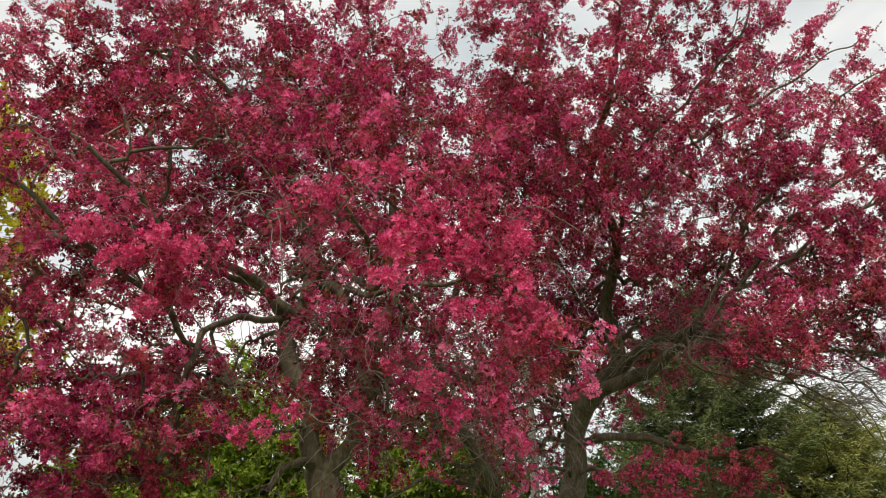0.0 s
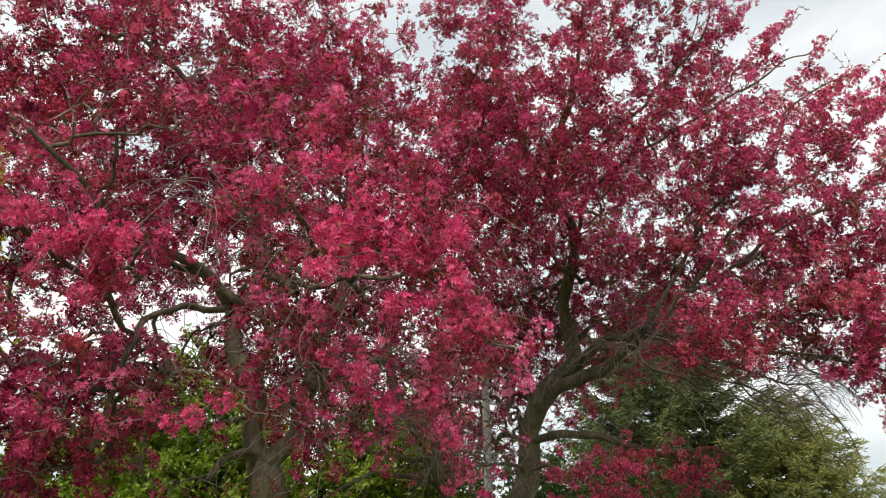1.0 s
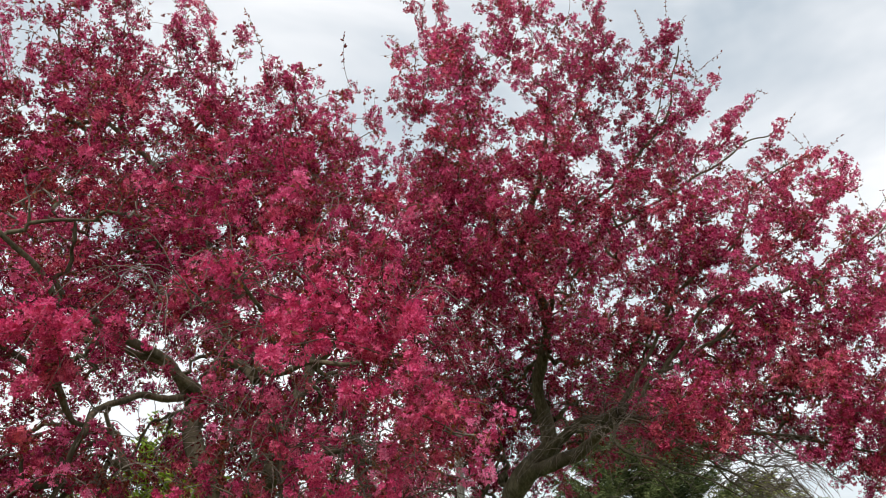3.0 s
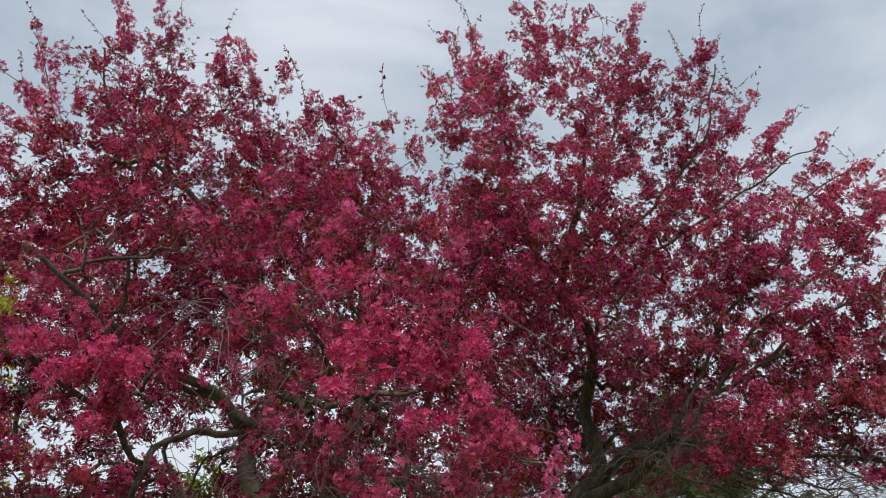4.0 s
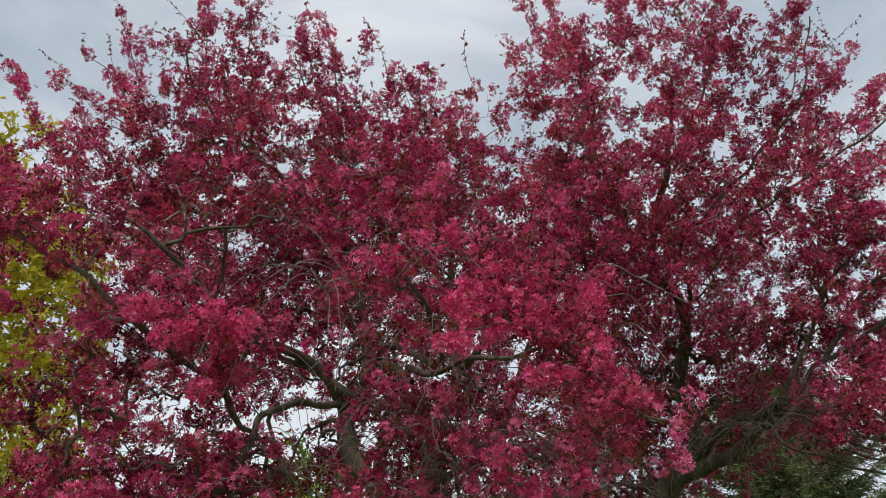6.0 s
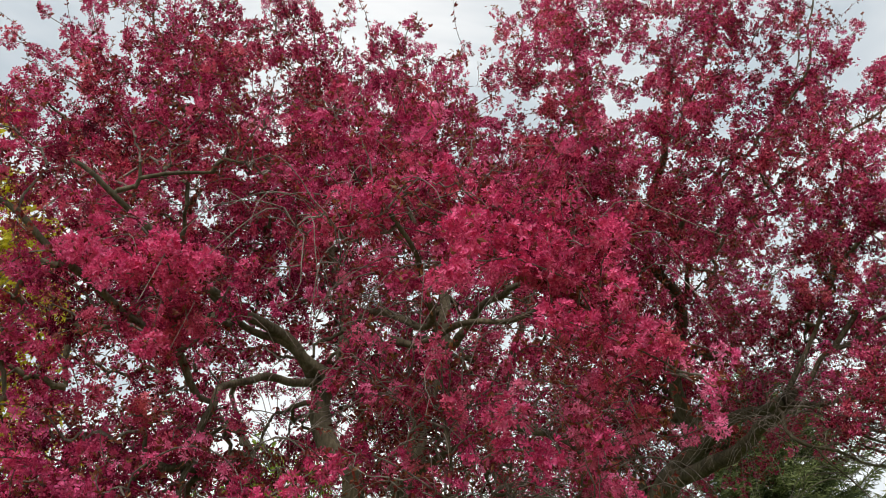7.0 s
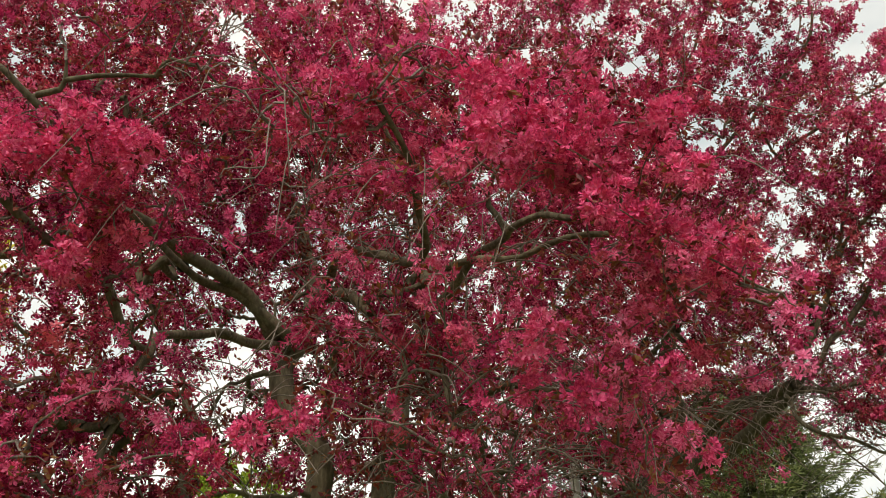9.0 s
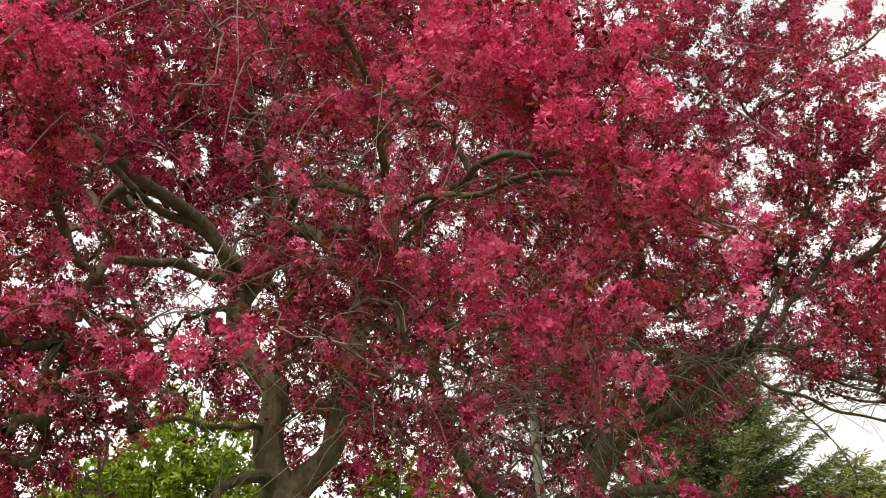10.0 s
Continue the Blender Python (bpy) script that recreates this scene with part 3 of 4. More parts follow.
LEFT_LOBES_1 = [
    ((-1.15, 4.9, 3.55), (1.6, 1.15, 0.95), 620, 0.68),
    ((-1.9, 5.6, 4.9), (1.3, 1.1, 1.2), 680, 1.0),
    ((-2.5, 5.5, 5.75), (0.6, 0.5, 0.6), 110, 1.0),
    ((-3.3, 5.2, 4.65), (0.9, 0.6, 0.55), 170, 1.0),
    ((-0.6, 5.9, 4.9), (0.75, 0.8, 0.85), 380, 1.0),
    ((0.35, 3.7, 2.25), (0.42, 0.35, 0.45), 60, 0.6),
    ((-0.35, 3.6, 2.85), (0.85, 0.4, 0.3), 110, 0.5),
    ((-0.5, 3.9, 2.1), (0.7, 0.4, 0.3), 30, 0.3),
    ((-1.75, 3.7, 2.75), (0.8, 0.5, 0.35), 110, 0.6),
    ((-2.4, 3.3, 3.3), (0.7, 0.45, 0.28), 80, 1.0),
    ((-2.15, 4.0, 1.75), (0.7, 0.6, 0.5), 330, 0.85),
]
LEFT_LOBES_2 = [
    ((-1.65, 4.0, 2.0), (0.35, 0.45, 0.5), 130, 0.8),
    ((-2.5, 4.6, 2.2), (0.6, 0.5, 0.6), 160, 0.8),
    ((-1.45, 4.4, 2.15), (0.5, 0.35, 0.45), 150, 0.3),
    ((-2.6, 4.4, 2.6), (0.7, 0.6, 0.6), 120, 1.0),
    ((0.12, 4.45, 2.1), (0.6, 0.6, 0.6), 260, 0.17),
    ((-0.9, 4.9, 2.45), (0.7, 0.6, 0.45), 170, 0.22),
    ((-0.7, 4.3, 1.75), (0.6, 0.4, 0.35), 90, 0.28),
    ((-0.85, 4.3, 2.35), (0.65, 0.4, 0.4), 100, 0.28),
    ((-0.9, 6.2, 2.7), (0.9, 0.5, 0.6), 190, 0.4),
    ((-1.2, 6.6, 3.8), (1.5, 0.9, 1.3), 180, 0.8),
    ((-1.3, 4.6, 1.65), (0.4, 0.4, 0.25), 24, 0.05),
]
LEFT_LOBES_3 = [
    ((-0.05, 5.2, 2.35), (0.85, 0.4, 0.55), 150, 0.14),
    ((-2.0, 5.0, 2.3), (0.8, 0.4, 0.5), 125, 0.45),
    ((-1.7, 5.6, 3.6), (1.0, 0.5, 0.6), 150, 0.6),
    ((-2.0, 5.7, 2.9), (1.0, 0.4, 0.7), 175, 0.5),
    ((-1.4, 6.3, 2.5), (0.9, 0.4, 0.4), 90, 0.3),
    ((-0.9, 5.3, 3.1), (0.8, 0.4, 0.45), 150, 0.15),
    ((-2.8, 5.9, 3.9), (0.6, 0.4, 0.6), 140, 0.8),
    ((-0.8, 6.0, 3.6), (0.9, 0.4, 0.4), 180, 0.45),
    ((0.1, 6.2, 2.8), (0.8, 0.4, 0.4), 150, 0.25),
    ((-1.2, 6.6, 5.0), (1.2, 0.4, 0.75), 280, 0.75),
    ((-1.3, 6.5, 4.1), (0.7, 0.3, 0.4), 120, 0.5),
]
LEFT_LOBES_4 = [
    ((-2.3, 6.2, 4.8), (1.4, 0.6, 1.2), 300, 0.85),
    ((-0.5, 6.0, 2.5), (0.7, 0.4, 0.5), 240, 0.35),
    ((-0.7, 6.2, 3.3), (0.8, 0.4, 0.6), 280, 0.6),
    ((-2.4, 5.2, 4.4), (0.8, 0.5, 0.6), 200, 0.9),
    ((-1.2, 6.5, 2.6), (0.6, 0.3, 0.3), 90, 0.5),
    ((-2.3, 5.5, 3.1), (0.8, 0.5, 0.6), 160, 0.65),
    ((-2.9, 5.3, 3.9), (0.6, 0.5, 0.7), 90, 0.8),
    ((-0.75, 5.9, 2.05), (0.4, 0.3, 0.25), 50, 0.5),
    ((-2.0, 5.6, 3.9), (0.9, 0.5, 0.6), 260, 0.6),
    ((-2.5, 6.2, 2.2), (0.6, 0.4, 0.5), 90, 0.5),
]
LEFT_LOBES = LEFT_LOBES_1 + LEFT_LOBES_2 + LEFT_LOBES_3 + LEFT_LOBES_4
LEFT_SPRAYS_1 = [
    ((-0.25, 3.22, 2.57), (0.22, 0.12, 0.12), 3),
    ((0.29, 3.35, 2.56), (0.2, 0.12, 0.12), 3),
    ((0.78, 3.85, 2.21), (0.18, 0.12, 0.12), 3),
    ((-0.4, 3.12, 2.4), (0.2, 0.12, 0.12), 1),
    ((0.2, 3.28, 2.36), (0.2, 0.12, 0.14), 2),
    ((0.53, 3.93, 2.34), (0.2, 0.10, 0.12), 3),
    ((0.12, 3.46, 1.9), (0.18, 0.12, 0.14), 3),
    ((-1.33, 3.3, 2.6), (0.16, 0.10, 0.08), 3),
    ((-0.93, 3.68, 1.88), (0.18, 0.12, 0.12), 3),
    ((0.18, 3.83, 2.16), (0.10, 0.08, 0.12), 2),
    ((-0.2, 3.65, 2.95), (0.9, 0.3, 0.35), 12),
    ((0.35, 3.75, 2.15), (0.4, 0.3, 0.4), 6),
    ((0.4, 3.85, 1.8), (0.3, 0.25, 0.3), 3),
]
LEFT_SPRAYS_2 = [
    ((-1.6, 3.6, 2.65), (0.8, 0.5, 0.3), 12),
    ((-2.1, 3.7, 1.9), (0.6, 0.5, 0.45), 7),
    ((-0.9, 4.1, 3.4), (1.5, 0.6, 0.7), 26),
    ((-1.6, 4.9, 4.5), (1.5, 0.7, 0.9), 24),
    ((-2.8, 5.3, 5.6), (1.0, 0.5, 1.1), 11),
    ((-0.6, 5.5, 5.0), (0.7, 0.5, 0.8), 8),
    ((-2.4, 3.2, 3.3), (0.6, 0.35, 0.25), 5),
    ((0.15, 4.3, 2.1), (0.55, 0.4, 0.5), 7),
    ((-0.7, 3.6, 2.2), (0.7, 0.35, 0.4), 3),
    ((0.1, 3.5, 2.75), (0.5, 0.2, 0.2), 5),
    ((-0.9, 4.3, 2.3), (0.6, 0.4, 0.4), 3),
    ((-1.45, 4.3, 2.2), (0.5, 0.3, 0.35), 3),
]
LEFT_SPRAYS = LEFT_SPRAYS_1 + LEFT_SPRAYS_2
LEFT_BARE = [((-0.6, 4.0, 2.9), (1.2, 0.4, 0.5), 60), ((-0.5, 3.4, 2.75), (1.5, 0.3, 0.5), 40), ((-0.2, 4.1, 2.0), (1.1, 0.4, 0.5), 70), ((0.1, 4.6, 2.1), (0.7, 0.4, 0.5), 80), ((-0.9, 4.6, 2.4), (0.7, 0.4, 0.4), 50), ((-1.3, 4.5, 1.8), (0.6, 0.4, 0.35), 16), ((-1.2, 4.4, 3.8), (1.5, 0.5, 0.8), 24)]
LEFT_UPRIGHT = [
    ((-3.1, 5.4, 5.5), (-3.5, 5.4, 6.7)), ((-3.2, 5.4, 5.6), (-3.75, 5.4, 6.2)), ((-3.1, 5.4, 5.4), (-3.95, 5.4, 6.0)), ((-2.6, 5.5, 6.0), (-2.8, 5.4, 6.95)),
    ((-2.3, 5.5, 6.0), (-2.15, 5.4, 6.7)), ((-1.7, 5.5, 5.6), (-1.7, 5.4, 6.35)), ((-1.4, 5.5, 5.5), (-1.55, 5.4, 6.2)), ((-0.8, 5.5, 5.4), (-1.0, 5.4, 5.9)),
    ((-3.6, 5.3, 5.0), (-4.5, 5.4, 6.2)), ((-3.2, 5.4, 5.0), (-3.7, 5.4, 5.6)),
]
LEFT_GAPS = [((-1.4, 5.0, 2.64), (0.36, 0.55, 0.26)), ((-1.72, 6.3, 2.98), (0.38, 0.6, 0.28)), ((-1.2, 4.3, 2.42), (0.35, 0.5, 0.26)), ((-1.3, 5.2, 2.15), (0.25, 0.5, 0.11)),
             ((-2.1, 5.2, 2.62), (0.2, 0.4, 0.15)), ((-0.78, 3.5, 1.53), (0.17, 0.6, 0.13)), ((-1.08, 4.5, 1.73), (0.24, 0.55, 0.16)), ((-1.37, 5.5, 1.92), (0.32, 0.55, 0.21)),
             ((-1.66, 6.5, 2.12), (0.4, 0.6, 0.26)), ((-1.15, 6.0, 2.38), (0.14, 1.0, 0.13)), ((-0.75, 4.4, 2.75), (0.4, 0.4, 0.2))]
flowering_tree((-0.72, 5.35, 0), "spreading crab apple in deep pink blossom on crooked limbs", LEFT_LIMBS, LEFT_LOBES, LEFT_GAPS, 11, 0.037, 1.03, 4.6, LEFT_SPRAYS, LEFT_BARE, LIT_PETAL,
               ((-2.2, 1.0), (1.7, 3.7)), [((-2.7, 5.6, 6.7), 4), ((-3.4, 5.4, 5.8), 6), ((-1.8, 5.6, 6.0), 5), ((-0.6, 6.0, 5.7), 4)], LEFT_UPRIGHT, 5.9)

RIGHT_LIMBS_1 = [
    ("trunk", [(0.7, 8.8, -0.05), (0.75, 8.85, 0.4), (0.8, 8.9, 0.9)], 0.24, 0.19),
    ("limb", [(0.8, 8.9, 0.8), (1.08, 9.2, 1.35), (1.3, 9.45, 1.98), (1.33, 9.4, 2.42), (1.46, 9.2, 2.73), (1.65, 9.05, 2.94), (1.84, 8.9, 3.13)], 0.16, 0.105),
    ("limb", [(1.82, 8.92, 3.08), (1.71, 8.85, 3.61), (1.74, 8.75, 3.99), (1.82, 8.65, 4.37), (1.77, 8.5, 4.64), (1.54, 8.35, 4.9), (1.5, 8.1, 5.2), (1.7, 7.5, 5.85), (1.75, 7.0, 6.6)], 0.088, 0.018),
    ("limb", [(1.8, 8.95, 3.08), (1.94, 8.5, 3.17), (2.07, 8.0, 3.19), (2.19, 7.6, 3.15), (2.3, 7.38, 3.15)], 0.06, 0.04),
]
RIGHT_LIMBS_2 = [
    ("limb", [(1.57, 9.1, 2.84), (1.81, 8.8, 2.9), (2.0, 8.4, 2.92), (2.13, 7.9, 3.0), (2.26, 7.43, 3.12)], 0.085, 0.05),
    ("limb", [(0.78, 8.88, 0.75), (0.42, 8.3, 1.3), (0.26, 7.6, 1.78), (0.0, 7.2, 2.2), (-0.12, 7.05, 2.45), (-0.18, 7.0, 2.66), (-0.2, 7.0, 3.0), (0.1, 7.2, 3.8), (0.4, 7.3, 4.8)], 0.1, 0.016),
    ("limb", [(2.2, 7.45, 3.08), (2.16, 7.25, 2.85), (2.32, 7.2, 2.69), (2.62, 7.2, 2.61), (2.95, 7.1, 2.5), (3.2, 7.0, 2.3)], 0.02, 0.006),
    ("limb", [(2.26, 7.4, 3.1), (2.37, 7.15, 2.99), (2.63, 7.1, 2.81), (2.95, 7.0, 2.6), (3.3, 6.9, 2.2)], 0.018, 0.005),
]
RIGHT_LIMBS_3 = [
    ("limb", [(2.3, 7.2, 2.72), (2.45, 7.2, 2.55), (2.65, 7.2, 2.31), (2.7, 7.15, 2.1)], 0.009, 0.004),
    ("limb", [(1.3, 9.42, 2.22), (1.6, 9.0, 2.32), (1.81, 8.8, 2.31), (2.01, 8.6, 2.25), (2.27, 8.5, 2.12), (2.59, 8.4, 2.03), (2.91, 8.3, 2.07), (3.05, 8.2, 2.1), (3.25, 8.1, 2.0)], 0.055, 0.022),
    ("limb", [(0.32, 7.8, 1.62), (-0.1, 7.6, 1.8), (-0.5, 7.3, 1.74), (-0.8, 7.2, 1.5)], 0.03, 0.012),
    ("limb", [(1.28, 9.4, 1.9), (1.0, 8.6, 1.95), (0.7, 7.9, 1.9), (0.4, 7.5, 1.92), (0.1, 7.4, 1.75)], 0.026, 0.008),
    ("limb", [(1.3, 9.42, 2.0), (1.5, 8.8, 1.9), (1.75, 8.3, 1.68)], 0.028, 0.01),
]
RIGHT_LIMBS_4 = [
    ("limb", [(0.2, 7.5, 1.85), (-0.3, 7.5, 1.95), (-0.6, 7.4, 2.1)], 0.03, 0.012),
    ("limb", [(2.28, 7.4, 3.13), (2.7, 7.25, 3.5), (3.1, 7.1, 3.7), (3.6, 7.05, 4.0), (4.1, 7.0, 4.4)], 0.024, 0.008),
    ("limb", [(2.28, 7.4, 3.13), (2.6, 7.35, 3.7), (2.95, 7.3, 4.4), (3.2, 7.1, 5.4)], 0.026, 0.008),
    ("limb", [(2.28, 7.4, 3.13), (2.8, 7.2, 3.05), (3.2, 7.0, 2.85), (3.7, 6.9, 2.8), (4.5, 6.7, 2.55)], 0.021, 0.008),
    ("limb", [(1.6, 8.4, 4.82), (1.2, 7.7, 5.2), (0.9, 7.2, 5.9), (0.8, 6.9, 6.7)], 0.04, 0.012),
]
RIGHT_LIMBS_5 = [
    ("limb", [(1.6, 8.4, 4.82), (1.75, 7.5, 4.95), (2.2, 7.1, 5.3), (2.8, 6.9, 5.9), (3.05, 6.8, 6.5), (3.2, 6.7, 7.0)], 0.034, 0.007),
    ("limb", [(1.81, 8.64, 4.42), (1.9, 7.6, 4.75), (2.5, 7.1, 5.05), (2.95, 6.9, 5.3), (3.55, 6.8, 5.65), (4.05, 6.8, 6.0)], 0.03, 0.006),
    ("limb", [(2.75, 7.32, 4.0), (3.1, 7.1, 4.45), (3.5, 6.9, 4.75), (3.7, 6.8, 5.25), (4.2, 6.7, 5.6)], 0.024, 0.006),
    ("limb", [(2.7, 7.25, 3.5), (3.2, 7.0, 4.15), (4.0, 6.8, 4.65), (4.35, 6.8, 5.0), (4.65, 6.7, 5.25)], 0.024, 0.006),
    ("limb", [(3.1, 7.1, 3.7), (3.7, 6.9, 4.1), (4.4, 6.8, 4.4), (4.95, 6.7, 4.85)], 0.022, 0.006),
]
RIGHT_LIMBS_6 = [
    ("limb", [(1.7, 7.4, 5.8), (2.0, 7.1, 6.3), (2.2, 6.9, 6.9), (2.35, 6.8, 7.5)], 0.022, 0.006),
    ("limb", [(2.7, 7.2, 2.85), (3.17, 7.0, 2.61), (3.34, 6.9, 2.55), (3.49, 6.85, 2.54), (3.61, 6.8, 2.38), (3.72, 6.75, 2.16), (3.79, 6.7, 1.9)], 0.014, 0.004),
    ("limb", [(2.66, 7.2, 2.72), (3.2, 6.95, 2.42), (3.36, 6.9, 2.33), (3.48, 6.8, 2.16), (3.61, 6.75, 1.95), (3.74, 6.7, 1.74)], 0.012, 0.004),
    ("limb", [(3.34, 6.9, 2.55), (3.44, 6.85, 2.38), (3.53, 6.8, 2.18), (3.57, 6.8, 1.97)], 0.008, 0.004),
    ("limb", [(2.95, 7.05, 3.0), (3.39, 6.9, 2.84), (3.54, 6.85, 2.68), (3.75, 6.8, 2.59), (3.91, 6.75, 2.42)], 0.012, 0.004),
]
RIGHT_LIMBS = RIGHT_LIMBS_1 + RIGHT_LIMBS_2 + RIGHT_LIMBS_3 + RIGHT_LIMBS_4 + RIGHT_LIMBS_5 + RIGHT_LIMBS_6
RIGHT_SPRAYS = [
    ((1.6, 6.4, 5.3), (1.6, 0.7, 1.2), 28),
    ((1.4, 6.5, 6.7), (1.3, 0.6, 0.9), 16),
    ((2.9, 6.8, 6.2), (0.4, 0.3, 0.7), 6),
    ((3.5, 6.7, 5.5), (0.6, 0.3, 0.35), 6),
    ((4.1, 6.7, 5.15), (0.4, 0.3, 0.35), 3),
    ((3.7, 6.3, 4.35), (1.05, 0.6, 0.85), 15),
    ((4.4, 6.2, 3.2), (1.1, 0.6, 0.8), 12),
    ((2.59, 5.9, 2.92), (0.25, 0.15, 0.15), 4),
    ((4.1, 6.3, 2.7), (0.8, 0.4, 0.5), 8),
    ((2.4, 8.2, 1.85), (0.8, 0.35, 0.3), 3),
]
RIGHT_LOBES_1 = [
    ((1.65, 7.2, 5.1), (1.6, 1.4, 1.3), 720, 1.0),
    ((1.3, 6.8, 6.6), (1.2, 0.8, 0.95), 290, 1.0),
    ((2.9, 6.9, 6.1), (0.5, 0.4, 0.8), 90, 0.9),
    ((3.4, 6.85, 5.5), (0.6, 0.35, 0.38), 55, 0.8),
    ((4.05, 6.8, 5.25), (0.5, 0.35, 0.4), 45, 0.7),
    ((4.55, 6.7, 4.7), (0.4, 0.35, 0.35), 32, 0.7),
    ((0.55, 6.7, 6.3), (0.6, 0.6, 0.7), 120, 1.0),
    ((3.6, 6.9, 4.35), (1.15, 1.1, 0.95), 440, 1.0),
    ((4.4, 6.6, 3.3), (1.2, 0.9, 0.9), 400, 1.0),
    ((4.8, 6.5, 2.4), (0.8, 0.7, 0.5), 190, 0.8),
    ((0.6, 7.6, 4.2), (0.95, 1.0, 1.2), 420, 0.65),
]
RIGHT_LOBES_2 = [
    ((2.3, 7.4, 4.2), (1.0, 0.7, 0.7), 240, 0.55),
    ((2.3, 8.2, 1.8), (0.85, 0.45, 0.4), 210, 0.6),
    ((2.6, 6.1, 2.95), (0.45, 0.35, 0.3), 50, 1.0),
    ((2.63, 9.5, 3.95), (1.1, 0.5, 0.8), 340, 0.45),
    ((1.07, 9.8, 4.51), (0.9, 0.5, 0.9), 230, 0.7),
    ((4.0, 6.6, 2.8), (0.9, 0.6, 0.55), 230, 0.95),
    ((2.4, 6.7, 6.4), (0.5, 0.5, 0.6), 60, 1.0),
    ((1.63, 10.0, 3.62), (1.5, 0.6, 0.9), 420, 0.4),
    ((1.7, 8.3, 4.6), (1.4, 0.6, 1.1), 300, 0.6),
    ((3.2, 7.8, 4.0), (1.1, 0.5, 0.9), 220, 0.7),
    ((1.07, 9.6, 3.29), (0.7, 0.3, 0.5), 140, 0.3),
]
RIGHT_LOBES_3 = [
    ((0.8, 7.8, 6.05), (0.6, 0.5, 0.5), 150, 0.8),
    ((1.9, 7.9, 5.3), (0.5, 0.5, 0.5), 150, 0.8),
    ((1.18, 9.7, 3.73), (0.7, 0.3, 0.5), 150, 0.3),
    ((0.8, 8.2, 6.15), (0.5, 0.4, 0.4), 90, 0.8),
    ((3.0, 8.3, 3.9), (0.9, 0.4, 0.5), 200, 0.4),
    ((2.95, 7.0, 4.7), (0.6, 0.5, 0.75), 190, 0.9),
    ((2.18, 9.5, 4.62), (1.1, 0.4, 0.7), 220, 0.35),
    ((4.2, 7.4, 3.4), (1.0, 0.5, 0.8), 150, 0.8),
    ((1.9, 9.0, 4.8), (1.6, 0.9, 1.2), 220, 0.8),
    ((0.18, 9.7, 2.73), (1.0, 0.5, 0.8), 260, 0.6),
    ((0.96, 9.5, 3.62), (0.7, 0.5, 0.8), 300, 0.35),
]
RIGHT_LOBES_4 = [
    ((2.1, 7.7, 3.65), (0.6, 0.3, 0.6), 150, 0.4),
    ((0.3, 7.4, 5.0), (0.7, 0.7, 0.7), 200, 0.9),
    ((0.9, 8.1, 5.3), (1.2, 0.6, 1.0), 320, 0.75),
    ((0.9, 7.2, 4.4), (0.8, 0.6, 0.7), 180, 0.55),
    ((3.2, 7.4, 3.3), (0.9, 0.5, 0.7), 200, 0.7),
    ((0.4, 7.7, 1.9), (0.7, 0.4, 0.35), 110, 0.06),
    ((3.3, 6.8, 3.5), (0.8, 0.6, 0.6), 150, 1.0),
    ((2.07, 9.9, 3.73), (0.9, 0.4, 0.6), 240, 0.35),
    ((2.7, 7.3, 3.0), (0.6, 0.4, 0.4), 130, 0.08),
    ((3.3, 6.8, 2.95), (0.8, 0.5, 0.4), 190, 0.4),
    ((0.74, 9.9, 3.18), (0.9, 0.4, 0.9), 300, 0.55),
]
RIGHT_LOBES_5 = [
    ((0.9, 7.3, 5.6), (0.7, 0.5, 0.6), 160, 0.8),
    ((2.75, 7.1, 2.85), (0.45, 0.3, 0.3), 130, 0.3),
    ((3.05, 6.95, 2.95), (0.5, 0.35, 0.32), 170, 0.55),
    ((3.75, 6.6, 2.8), (0.4, 0.4, 0.3), 60, 0.8),
    ((4.4, 6.6, 2.4), (0.6, 0.5, 0.4), 100, 0.8),
    ((1.07, 9.9, 2.40), (0.9, 0.4, 0.6), 240, 0.2),
    ((1.0, 7.5, 5.2), (1.0, 0.6, 0.9), 230, 0.7),
    ((1.63, 9.9, 3.40), (1.1, 0.4, 0.9), 420, 0.5),
    ((0.63, 9.7, 2.73), (0.8, 0.3, 0.7), 240, 0.55),
    ((1.29, 9.4, 4.29), (1.0, 0.5, 0.7), 220, 0.45),
]
RIGHT_LOBES = RIGHT_LOBES_1 + RIGHT_LOBES_2 + RIGHT_LOBES_3 + RIGHT_LOBES_4 + RIGHT_LOBES_5
RIGHT_BARE = [((2.8, 7.1, 2.8), (0.5, 0.3, 0.35), 50), ((2.6, 7.1, 3.1), (0.9, 0.4, 0.55), 90), ((1.6, 7.7, 2.6), (0.8, 0.3, 0.7), 50), ((3.45, 6.8, 2.5), (0.6, 0.35, 0.35), 150), ((0.5, 7.6, 1.95), (0.8, 0.4, 0.4), 70), ((2.3, 7.3, 3.0), (0.5, 0.3, 0.4), 60), ((1.5, 7.6, 3.6), (0.8, 0.4, 0.8), 30)]
